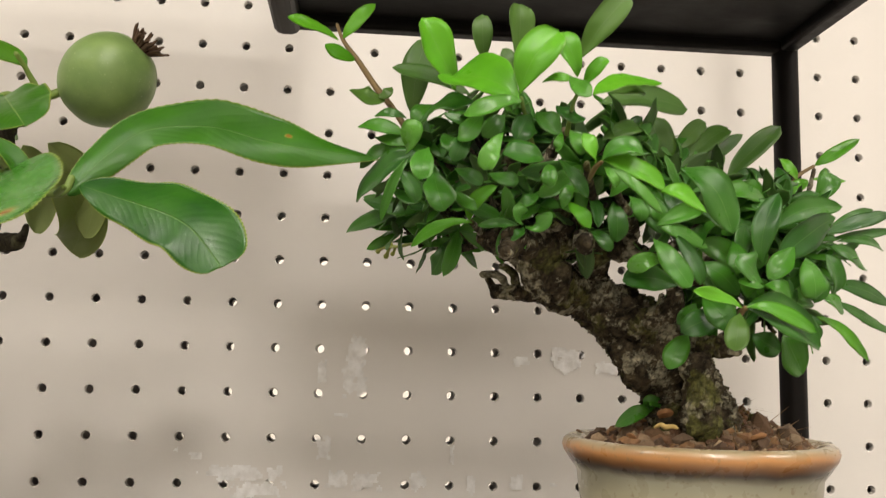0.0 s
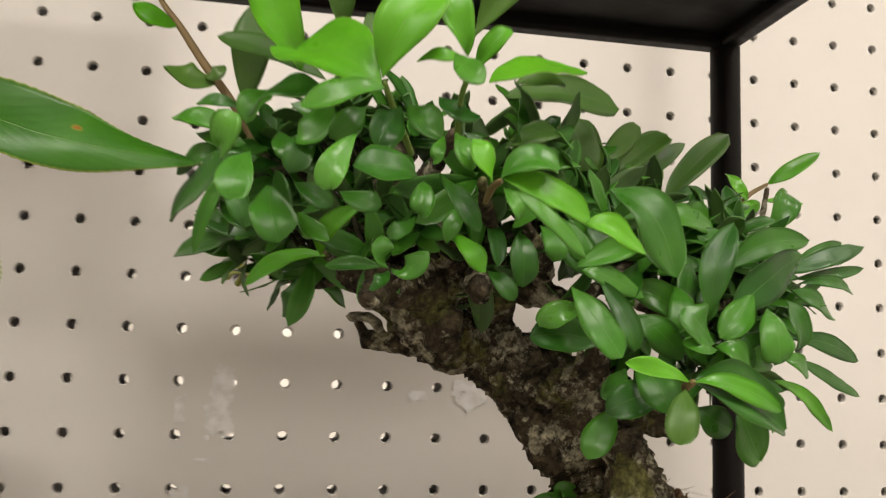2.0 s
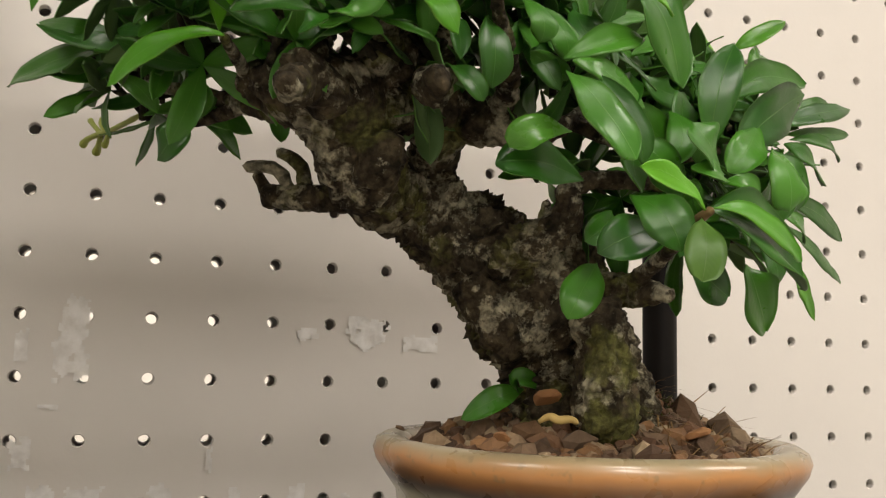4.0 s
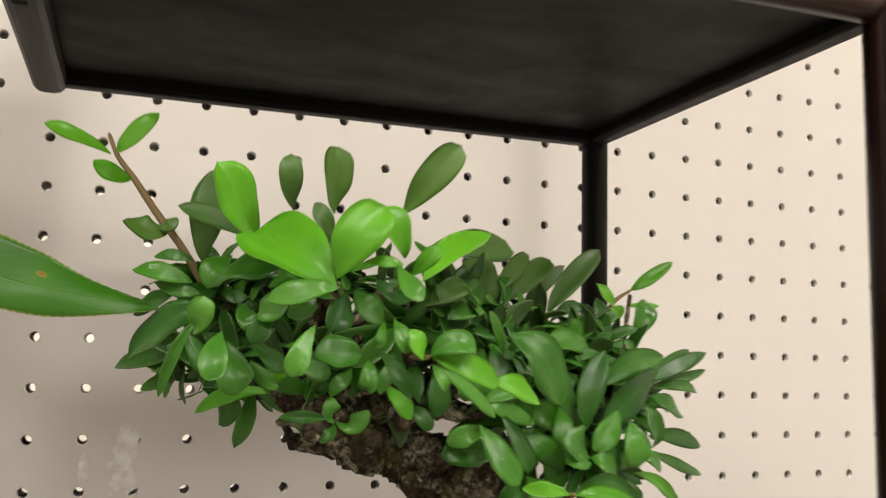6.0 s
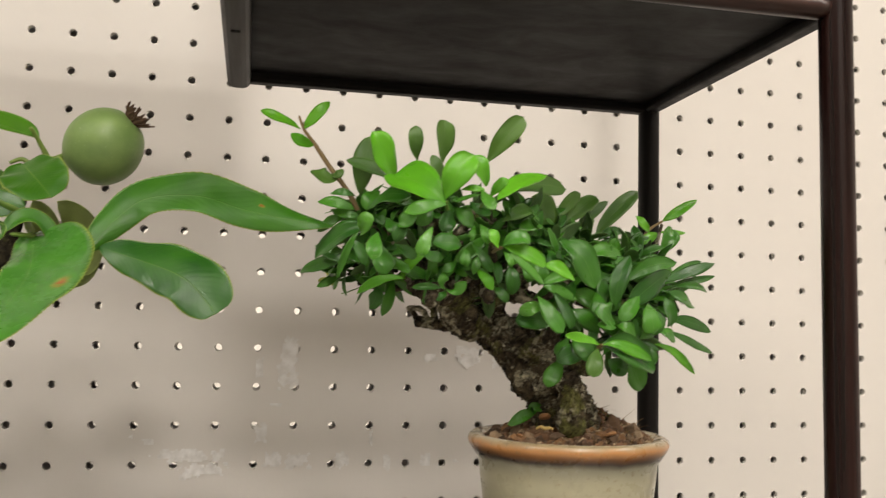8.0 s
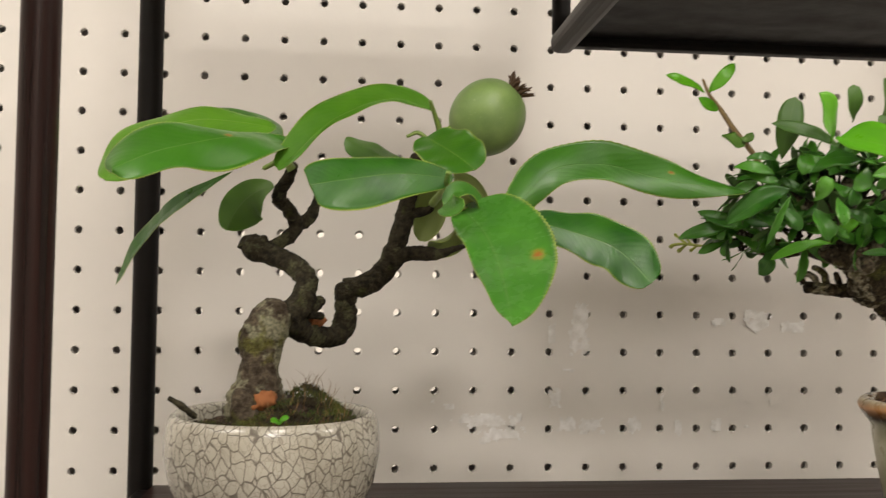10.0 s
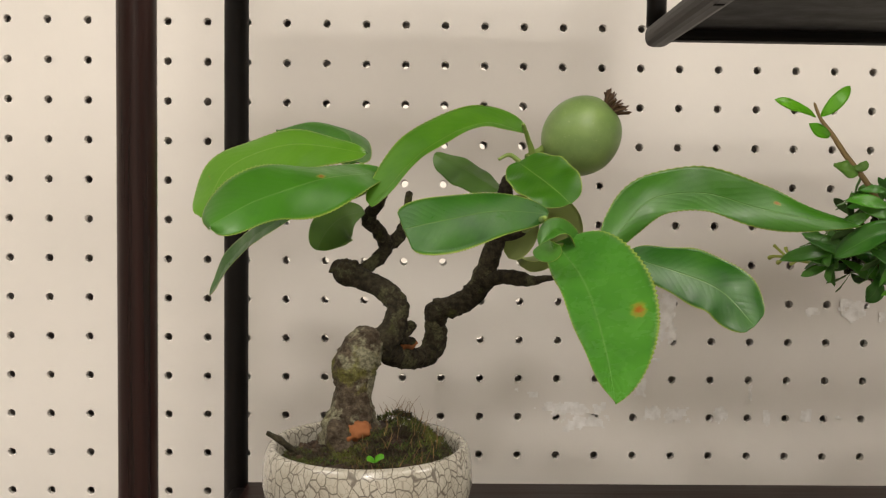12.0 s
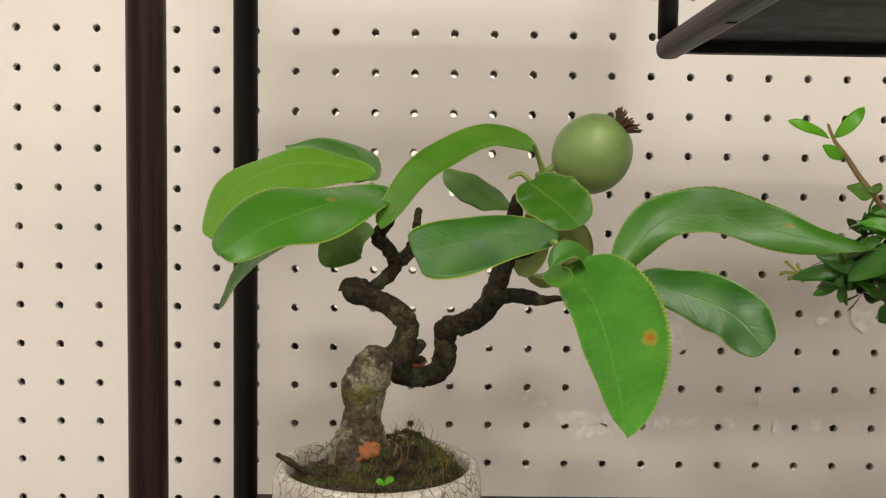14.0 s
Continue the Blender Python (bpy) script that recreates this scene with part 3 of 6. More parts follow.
# a low black tray on the middle shelf
tray = thing("tray", (0.03, -0.245, Z_MID), "low glossy black lacquered tray standing on the rack's shelf", "tray")
part("base", mesh_bm("base", box_bm((-0.040, -0.272, Z_MID), (0.088, -0.205, Z_MID + 0.004), 0.0012), GLOSSBLACK), tray)
part("body", mesh_bm("body", box_bm((-0.043, -0.276, Z_MID + 0.0035), (0.093, -0.200, Z_MID + 0.020), 0.004, segments=4), GLOSSBLACK), tray)


# ---- pots and soil ----
def pot(name, at, outline, mat, label, feet):
    ob = new(name, lathe(name, outline, mat, wobble=0.012))
    ob.location = at
    tagged(ob, label, "plant pot")
    for k in range(3):
        w = 2 * math.pi * k / 3 + 0.5
        own = box_bm((-0.006, -0.006, 0.0), (0.006, 0.006, 0.0062), 0.002)
        bmesh.ops.translate(own, verts=own.verts, vec=(feet * math.cos(w), feet * math.sin(w), 0))
        f = new("foot", mesh_bm("foot", own, mat, True))
        f.parent = ob
    return ob


POT_A, POT_B = Vector((-0.2370, -0.224, Z_LOW)), Vector((0.0597, -0.223, Z_LOW))
pot("crackle_pot", POT_A, [(0.020, 0.005), (0.028, 0.006), (0.034, 0.014), (0.0396, 0.026), (0.0421, 0.038), (0.0419, 0.045), (0.0411, 0.0500), (0.0400, 0.0524), (0.0388, 0.0535), (0.0374, 0.0532), (0.0363, 0.0515), (0.0354, 0.046), (0.034, 0.040)],
    CRACKLE, "round cream crackle-glazed bonsai pot on the rack", 0.024)
pot("celadon_pot", POT_B, [(0.022, 0.005), (0.031, 0.006), (0.0345, 0.0125), (0.0372, 0.0253), (0.0388, 0.038), (0.0396, 0.0455), (0.0420, 0.0488), (0.0440, 0.0517), (0.0447, 0.0539), (0.0441, 0.0557), (0.0426, 0.0567), (0.0405, 0.0566), (0.0385, 0.0560), (0.0371, 0.0548), (0.0364, 0.052), (0.035, 0.045)],
    CELADON, "celadon-green bonsai pot with an orange-brown glazed rim", 0.027)


def mound(name, at, radius, z_edge, z_top, peak, mat, label, category):
    """The soil's surface, rising to a crown off its middle."""
    verts, faces, rings, steps = [], [], 26, 72
    for i in range(rings + 1):
        r = radius * i / rings
        for k in range(steps):
            w = 2 * math.pi * k / steps
            x, y = at[0] + r * math.cos(w), at[1] + r * math.sin(w)
            d = math.hypot(x - peak[0], y - peak[1]) / radius
            z = z_edge + (z_top - z_edge) * math.exp(-2.2 * d * d) * (1 - (i / rings) ** 4)
            q = Vector((x, y, z))
            verts.append((x, y, z + 0.0011 * noise.noise(q * 260) + 0.0008 * noise.noise(q * 700)))
    for i in range(rings):
        for k in range(steps):
            k2 = (k + 1) % steps
            faces.append((i * steps + k, i * steps + k2, (i + 1) * steps + k2, (i + 1) * steps + k))
    base = len(verts)
    verts += [(at[0] + radius * math.cos(2 * math.pi * k / steps), at[1] + radius * math.sin(2 * math.pi * k / steps), z_edge - 0.006) for k in range(steps)]
    for k in range(steps):
        faces.append((rings * steps + k, rings * steps + (k + 1) % steps, base + (k + 1) % steps, base + k))
    faces.append(tuple(base + k for k in reversed(range(steps))))
    ob = new(name, mesh_of(name, verts, faces, mat))
    tagged(ob, label, category, "", "stuff")

    def height(x, y):
        d = math.hypot(x - peak[0], y - peak[1]) / radius
        e = math.hypot(x - at[0], y - at[1]) / radius
        return z_edge + (z_top - z_edge) * math.exp(-2.2 * d * d) * (1 - min(e, 1) ** 4)
    return ob, height


def scatter(name, height, at, radius, count, size, mat, seed, label, keep=None, flat=0.75):
    """Small rough lumps bedded on the soil."""
    rng = random.Random(seed)
    verts, faces = [], []
    ico = bmesh.new()
    bmesh.ops.create_icosphere(ico, subdivisions=1, radius=1.0)
    ref_v = [v.co.copy() for v in ico.verts]
    ref_f = [tuple(v.index for v in f.verts) for f in ico.faces]
    ico.free()
    made = 0
    while made < count:
        w, r = rng.random() * 6.283, radius * math.sqrt(rng.random())
        x, y = at[0] + r * math.cos(w), at[1] + r * math.sin(w)
        if keep and not keep(x, y):
            made += 0.2
            continue
        s = size * rng.uniform(0.5, 1.5) * (1.9 if rng.random() < 0.10 else 1.0)
        m = Euler((rng.random() * 6, rng.random() * 6, rng.random() * 6)).to_matrix()
        st = (rng.uniform(0.7, 1.2), rng.uniform(0.7, 1.2), rng.uniform(0.6, 1.0))
        o = Vector((x, y, height(x, y) + s * 0.35))
        k = len(verts)
        for v in ref_v:
            q = Vector((v.x * st[0], v.y * st[1], v.z * st[2])) * rng.uniform(0.78, 1.15)
            verts.append(o + m @ (q * s))
        faces += [tuple(k + i for i in f) for f in ref_f]
        made += 1
    return tagged(new(name, mesh_of(name, verts, faces, mat, smooth=False)), label, name.replace("_", " "), "", "stuff")


def blades(name, height, at, radius, count, length, thick, mat, seed, label, keep=None, lean=0.6, bow=0.4):
    """Fine upright or lying threads: moss tips, straws, rootlets."""
    rng = random.Random(seed)
    verts, faces = [], []
    made = 0
    while made < count:
        w, r = rng.random() * 6.283, radius * math.sqrt(rng.random())
        x, y = at[0] + r * math.cos(w), at[1] + r * math.sin(w)
        if keep and not keep(x, y):
            made += 0.2
            continue
        o = Vector((x, y, height(x, y)))
        a = rng.random() * 6.283
        d = Vector((math.cos(a) * lean, math.sin(a) * lean, 1)).normalized() * length * rng.uniform(0.5, 1.4)
        e = Vector((math.cos(a + 1.4), math.sin(a + 1.4), -0.6)) * bow * length * rng.uniform(0, 1)
        line = [o, o + d * 0.55, o + d + e]
        k = len(verts)
        for i, c in enumerate(line):
            th = thick * (1.0, 0.8, 0.25)[i]
            for q in range(3):
                verts.append(c + Vector((math.cos(q * 2.094 + a), math.sin(q * 2.094 + a), 0)) * th)
        for i in range(2):
            for q in range(3):
                q2 = (q + 1) % 3
                faces.append((k + i * 3 + q, k + i * 3 + q2, k + i * 3 + 3 + q2, k + i * 3 + 3 + q))
        made += 1
    return tagged(new(name, mesh_of(name, verts, faces, mat)), label, name.replace("_", " "), "", "stuff")


soil_a, height_a = mound("soil", POT_A, 0.0352, Z_LOW + 0.0465, Z_LOW + 0.058, (-0.232, -0.212), SOIL, "dark damp soil filling the crackle pot", "soil")
soil_b, height_b = mound("soil", POT_B, 0.0366, Z_LOW + 0.0538, Z_LOW + 0.0672, (0.068, -0.216), SOIL, "dark soil under brown grit in the celadon pot", "soil")


# ---- the fruiting bonsai ----
def leaf(parent, points, width, face, skins, label="", **shape):
    return part("leaf", leaf_mesh(points, width, face, skins, **shape), parent, label)


BROAD, LIME, PALE, BACK, SPOT_A, SPOT_B, SPOT_C = (LEAF_BROAD, LEAF_UNDER), (LEAF_BROAD_LIME, LEAF_UNDER), (LEAF_PALE, LEAF_PALE), (LEAF_OLIVE, LEAF_UNDER), (LEAF_SPOT_A, LEAF_UNDER), (LEAF_SPOT_B, LEAF_UNDER), (LEAF_SPOT_C, LEAF_UNDER)
SERRATE = dict(teeth=0.035, n=96, m=14, wave=0.03, uneven=0.05)


def broad_leaf(points, width, face, skins, label="", **shape):
    return leaf(tree_a, points, width, face, skins, label, **{**SERRATE, **shape})



tree_a = thing("fruit_bonsai", (-0.236, -0.212, 1.214), "small bonsai with broad green leaves and one round green fruit", "bonsai tree")
limb("trunk", BARK_GREY, tree_a,
     [(-0.2440, -0.2140, 1.2097, 0.0135), (-0.2450, -0.2140, 1.2217, 0.0117), (-0.2442, -0.2140, 1.2300, 0.0084), (-0.2438, -0.2130, 1.2381, 0.0077), (-0.2435, -0.2120, 1.2462, 0.0092), (-0.2389, -0.2100, 1.2540, 0.0085), (-0.2324, -0.2070, 1.2575, 0.0052)],
     [(-0.2435, -0.2120, 1.2462, 0.0060), (-0.2475, -0.2180, 1.2500, 0.0034), (-0.2502, -0.2200, 1.2496, 0.0020)],
     [(-0.2460, -0.2240, 1.2110, 0.0070), (-0.2490, -0.2250, 1.2215, 0.0052), (-0.2515, -0.2240, 1.2275, 0.0026)], label="grey bark with lichen and moss", sides=34, step=0.0006, rough=0.15, scale=230.0, ridge=0.10, plates=0.05)
limb("branch", BARK_DARK, tree_a,
     [(-0.2334, -0.2080, 1.2539, 0.0057), (-0.2281, -0.2050, 1.2614, 0.0051), (-0.2265, -0.2020, 1.2705, 0.0047), (-0.2329, -0.1990, 1.2770, 0.0045), (-0.2421, -0.1970, 1.2809, 0.0045), (-0.2495, -0.1960, 1.2841, 0.0055), (-0.2533, -0.1940, 1.2854, 0.0027)],
     [(-0.2517, -0.1960, 1.2841, 0.0043), (-0.2525, -0.1950, 1.2894, 0.0023)],
     [(-0.2470, -0.1970, 1.2852, 0.0036), (-0.2438, -0.1980, 1.2890, 0.0016)], sides=22, step=0.0006, rough=0.16, scale=300.0, ridge=0.12, plates=0.03)
limb("branch", BARK_DARK, tree_a,
     [(-0.2470, -0.1960, 1.2832, 0.0023), (-0.2384, -0.1870, 1.2869, 0.0028), (-0.2326, -0.1820, 1.2940, 0.0033), (-0.2358, -0.1860, 1.3017, 0.0030), (-0.2399, -0.1900, 1.3062, 0.0030), (-0.2350, -0.2000, 1.3139, 0.0025), (-0.2322, -0.2080, 1.3189, 0.0020)],
     [(-0.2331, -0.1820, 1.2935, 0.0026), (-0.2266, -0.1760, 1.2992, 0.0029), (-0.2241, -0.1710, 1.3071, 0.0019), (-0.2224, -0.1680, 1.3197, 0.0015)], sides=10, step=0.0008, rough=0.26, scale=420.0, ridge=0.14)
limb("branch", BARK_DARK, tree_a,
     [(-0.2334, -0.2080, 1.2539, 0.0055), (-0.2263, -0.1960, 1.2478, 0.0048), (-0.2158, -0.1840, 1.2451, 0.0045), (-0.2104, -0.1800, 1.2504, 0.0052), (-0.2098, -0.1810, 1.2599, 0.0047), (-0.2096, -0.1820, 1.2667, 0.0052), (-0.2102, -0.1820, 1.2703, 0.0040)],
     [(-0.2104, -0.1820, 1.2672, 0.0040), (-0.2013, -0.1840, 1.2685, 0.0049), (-0.1940, -0.1870, 1.2737, 0.0047), (-0.1893, -0.1900, 1.2816, 0.0049), (-0.1867, -0.1930, 1.2905, 0.0041), (-0.1841, -0.1950, 1.3001, 0.0041), (-0.1825, -0.1970, 1.3092, 0.0032), (-0.1813, -0.1980, 1.3177, 0.0032), (-0.1796, -0.1990, 1.3265, 0.0027)],
     [(-0.1893, -0.1900, 1.2808, 0.0035), (-0.1807, -0.1960, 1.2824, 0.0032), (-0.1741, -0.2020, 1.2822, 0.0031), (-0.1701, -0.2080, 1.2820, 0.0020), (-0.1654, -0.2160, 1.2837, 0.0013), (-0.1613, -0.2260, 1.2850, 0.0008)],
     [(-0.2271, -0.2030, 1.2563, 0.0025), (-0.2223, -0.2000, 1.2596, 0.0025), (-0.2194, -0.1980, 1.2630, 0.0020)],
     [(-0.2254, -0.2030, 1.2558, 0.0020), (-0.2186, -0.1990, 1.2548, 0.0014)],
     [(-0.1813, -0.1980, 1.3202, 0.0023), (-0.1780, -0.1980, 1.3241, 0.0018)],
     [(-0.1841, -0.1950, 1.3001, 0.0025), (-0.1764, -0.1980, 1.3007, 0.0020), (-0.1725, -0.2000, 1.3028, 0.0014)], sides=20, step=0.0006, rough=0.18, scale=320.0, ridge=0.14, plates=0.03)
limb("bared_wood", PITH, tree_a,
     [(-0.2480, -0.2250, 1.2200, 0.0016), (-0.2450, -0.2262, 1.2206, 0.0025), (-0.2406, -0.2252, 1.2224, 0.0034), (-0.2366, -0.2222, 1.2243, 0.0028)], label="bared orange-brown wood", sides=18, step=0.0005, rough=0.55, scale=520.0)
limb("bared_wood", PITH, tree_a,
     [(-0.2373, -0.2135, 1.2508, 0.0019), (-0.2351, -0.2110, 1.2561, 0.0021), (-0.2347, -0.2090, 1.2601, 0.0014)], label="bared orange-brown wood", sides=18, step=0.0005, rough=0.55, scale=520.0)
limb("bared_wood", PITH, tree_a,
     [(-0.2252, -0.1975, 1.2517, 0.0022), (-0.2212, -0.1935, 1.2526, 0.0022), (-0.2182, -0.1910, 1.2533, 0.0015)], label="bared orange-brown wood", sides=18, step=0.0005, rough=0.55, scale=520.0)
limb("leaf_spur", TWIG_GREEN, tree_a,
     [(-0.1770, -0.2010, 1.3275, 0.0015), (-0.1705, -0.2000, 1.3344, 0.0015), (-0.1727, -0.2050, 1.3417, 0.0010), (-0.1755, -0.2110, 1.3472, 0.0009)],
     [(-0.1721, -0.2000, 1.3337, 0.0017), (-0.1660, -0.1960, 1.3371, 0.0017), (-0.1628, -0.1940, 1.3402, 0.0015)],
     [(-0.1705, -0.2000, 1.3344, 0.0012), (-0.1687, -0.2100, 1.3273, 0.0009)],
     [(-0.1846, -0.2030, 1.3326, 0.0007), (-0.1797, -0.2020, 1.3346, 0.0010), (-0.1748, -0.2020, 1.3311, 0.0012)], sides=8, step=0.0008, rough=0.1)
limb("leaf_spur", TWIG_GREEN, tree_a,
     [(-0.1630, -0.2360, 1.2890, 0.0015), (-0.1553, -0.2380, 1.2931, 0.0015), (-0.1476, -0.2360, 1.2944, 0.0013), (-0.1453, -0.2350, 1.3002, 0.0011)],
     [(-0.1553, -0.2380, 1.2931, 0.0013), (-0.1606, -0.2400, 1.2980, 0.0011), (-0.1710, -0.2500, 1.2983, 0.0008)],
     [(-0.1498, -0.2360, 1.2935, 0.0011), (-0.1442, -0.2450, 1.2945, 0.0009)],
     [(-0.1733, -0.2070, 1.3036, 0.0019), (-0.1710, -0.2350, 1.3076, 0.0013), (-0.1734, -0.2680, 1.3090, 0.0010)], sides=8, step=0.0008, rough=0.1)
limb("leaf_spur", TWIG_GREEN, tree_a,
     [(-0.2328, -0.2120, 1.3159, 0.0019), (-0.2356, -0.2140, 1.3205, 0.0014), (-0.2380, -0.2140, 1.3262, 0.0012), (-0.2423, -0.2120, 1.3297, 0.0012)],
     [(-0.2356, -0.2140, 1.3205, 0.0012), (-0.2450, -0.2120, 1.3157, 0.0009)], sides=8, step=0.0008, rough=0.1)
broad_leaf(((-0.2331, -0.2200, 1.3255), (-0.2506, -0.2500, 1.3223), (-0.2704, -0.2700, 1.3149), (-0.2856, -0.2850, 1.3056)), (0.0117, 0.0164), (0.05, -0.8, 0.6), SPOT_B, label="brown-spotted leaf", fold=-0.12, droop=0.10, peak=(0.50, 0.44), phase=0.6, wave=0.09, waves=1.5)
broad_leaf(((-0.2402, -0.2050, 1.3342), (-0.2693, -0.2000, 1.3384), (-0.2953, -0.2080, 1.3282), (-0.3022, -0.2320, 1.3072)), (0.0174, 0.0098), (-0.05, -0.7, 0.7), LIME, fold=0.1, droop=0.15, peak=(0.55, 0.45))
broad_leaf(((-0.2450, -0.1950, 1.3309), (-0.2507, -0.1750, 1.3445), (-0.2659, -0.1640, 1.3499), (-0.2848, -0.1600, 1.3463)), (0.0138, 0.0116), (0.1, -0.55, 0.8), BROAD, fold=-0.2, droop=0.4, peak=(0.5, 0.45))
broad_leaf(((-0.2581, -0.2050, 1.3153), (-0.2835, -0.1850, 1.3031), (-0.3056, -0.1550, 1.2879), (-0.3209, -0.1380, 1.2679)), (0.0055, 0.0055), (-0.3, -0.85, 0.35), BROAD, fold=0.25, peak=(0.9, 0.35), twist=0.9)
broad_leaf(((-0.2405, -0.2050, 1.3095), (-0.2544, -0.1880, 1.3052), (-0.2636, -0.1780, 1.2922)), (0.0111, 0.0079), (0.25, -0.95, 0.2), BACK, fold=-0.15, peak=(0.7, 0.45))
broad_leaf(((-0.1728, -0.2060, 1.3436), (-0.1922, -0.2120, 1.3466), (-0.2157, -0.2260, 1.3347), (-0.2359, -0.2380, 1.3120)), (0.0029, 0.0122), (-0.15, -0.7, 0.7), LIME, fold=0.12, peak=(0.42, 0.42))
broad_leaf(((-0.1834, -0.1920, 1.3195), (-0.1959, -0.1780, 1.3283), (-0.2115, -0.1720, 1.3360)), (0.0086, 0.0079), (0.1, -0.75, 0.6), BACK, fold=-0.3, peak=(0.6, 0.5))
broad_leaf(((-0.1685, -0.2400, 1.3102), (-0.1881, -0.2460, 1.3113), (-0.2066, -0.2540, 1.3080), (-0.2232, -0.2600, 1.3040)), (0.0122, 0.0108), (0.05, -0.9, 0.43), BROAD, fold=-0.05, droop=0.12, peak=(0.48, 0.17), wave=0.05, waves=1.2)
broad_leaf(((-0.1772, -0.2120, 1.3309), (-0.1693, -0.2260, 1.3241), (-0.1595, -0.2380, 1.3138)), (0.0128, 0.0123), (0.05, -0.93, 0.38), LIME, fold=0.14, peak=(0.42, 0.40))
broad_leaf(((-0.1653, -0.2400, 1.2994), (-0.1588, -0.2680, 1.2853), (-0.1585, -0.3000, 1.2701), (-0.1603, -0.3270, 1.2572)), (0.0222, 0.0091), (-0.12, -0.93, 0.35), SPOT_A, label="rust-spotted leaf", fold=0.06, peak=(0.40, 0.78))
broad_leaf(((-0.1397, -0.2450, 1.2951), (-0.1217, -0.2480, 1.2895), (-0.1061, -0.2530, 1.2829), (-0.0945, -0.2580, 1.2705)), (0.0152, 0.0102), (0.05, -0.82, 0.56), BROAD, fold=-0.05, droop=0.12, peak=(0.55, 0.32))
broad_leaf(((-0.1463, -0.2360, 1.2937), (-0.1364, -0.2320, 1.3074), (-0.1246, -0.2290, 1.3169), (-0.1047, -0.2290, 1.3190), (-0.0865, -0.2360, 1.3138), (-0.0708, -0.2410, 1.3101), (-0.0489, -0.2440, 1.3069)), (0.0122, 0.0083), (0.02, -0.88, 0.46), SPOT_C, label="brown-spotted leaf", fold=0.0, droop=0.12, peak=(0.62, 0.72), wave=0.10, waves=1.5, phase=2.6)
leaf(tree_a, ((-0.1639, -0.2050, 1.3056), (-0.1597, -0.1800, 1.2954), (-0.1692, -0.1550, 1.2844)), 0.019, (0.3, -0.95, 0.1), PALE, fold=0.3, peak=(0.55, 0.5))
leaf(tree_a, ((-0.1641, -0.2050, 1.3168), (-0.1540, -0.1900, 1.3046), (-0.1570, -0.1800, 1.2872)), 0.0165, (-0.3, -0.95, 0.1), PALE, fold=0.25, peak=(0.6, 0.5))
leaf(tree_a, ((-0.1761, -0.1950, 1.3180), (-0.1721, -0.1850, 1.3043), (-0.1770, -0.1750, 1.2893)), 0.015, (-0.1, -0.95, 0.2), PALE, fold=0.25, peak=(0.6, 0.5))
leaf(tree_a, ((-0.1731, -0.2500, 1.2987), (-0.1640, -0.2460, 1.3042), (-0.1553, -0.2400, 1.2924)), 0.0105, (0.1, -0.6, 0.8), BROAD, fold=0.4, peak=(0.6, 0.5))
leaf(tree_a, ((-0.1741, -0.2500, 1.2978), (-0.1708, -0.2620, 1.2968), (-0.1679, -0.2680, 1.2995)), 0.009, (-0.2, -0.9, 0.3), BROAD, fold=0.4, peak=(0.6, 0.5))


def fruit():
    """A round fruit, hollowed at the stalk, with its dry calyx."""
    c, axis = Vector((-0.1484, -0.1950, 1.3436)), Vector((0.70, -0.18, 0.69)).normalized()
    turn = axis.to_track_quat("Z", "Y").to_matrix()
    own = bmesh.new()
    bmesh.ops.create_uvsphere(own, u_segments=48, v_segments=32, radius=1.0)
    for v in own.verts:
        z = v.co.z
        r = math.hypot(v.co.x, v.co.y)
        dent = 0.10 * math.exp(-(r / 0.22) ** 2)
        q = Vector((v.co.x * 0.0166, v.co.y * 0.0166, (z - math.copysign(dent, z)) * 0.0178))
        q *= 1 + 0.015 * noise.noise(q * 60)
        v.co = c + turn @ q
    body = part("fruit", mesh_bm("fruit", own, FRUIT, True), tree_a, "round smooth grey-green fruit")
    verts, faces = [], []
    rng = random.Random(5)
    for k in range(40):
        w = rng.random() * 6.283
        o = c + turn @ Vector((0.0022 * math.cos(w), 0.0022 * math.sin(w), 0.0155))
        d = turn @ Vector((math.cos(w) * rng.uniform(0.2, 1.2), math.sin(w) * rng.uniform(0.2, 1.2), 1.1)) * 0.0052
        e = Vector((rng.uniform(-1, 1), rng.uniform(-1, 1), rng.uniform(-1, 1))) * 0.0016
        tube(verts, faces, [o, o + d * 0.6, o + d + e], [0.0008, 0.0006, 0.0004], 5, 0.0008, 0.3, 500)
    part("calyx", mesh_of("calyx", verts, faces, CALYX), body, "dry brown calyx")


fruit()


def clear_of_trunk_a(x, y):
    return math.hypot(x + 0.236, y + 0.213) > 0.010


def mossy_a(x, y):
    return noise.noise(Vector((x * 60, y * 60, 1.7))) > -0.16 and clear_of_trunk_a(x, y)


def tuft_height(x, y):
    d = math.hypot((x + 0.222) / 0.016, (y + 0.207) / 0.016)
    return height_a(x, y) + 0.0055 * math.exp(-d * d) + 0.0012 * noise.noise(Vector((x * 300, y * 300, 0)))


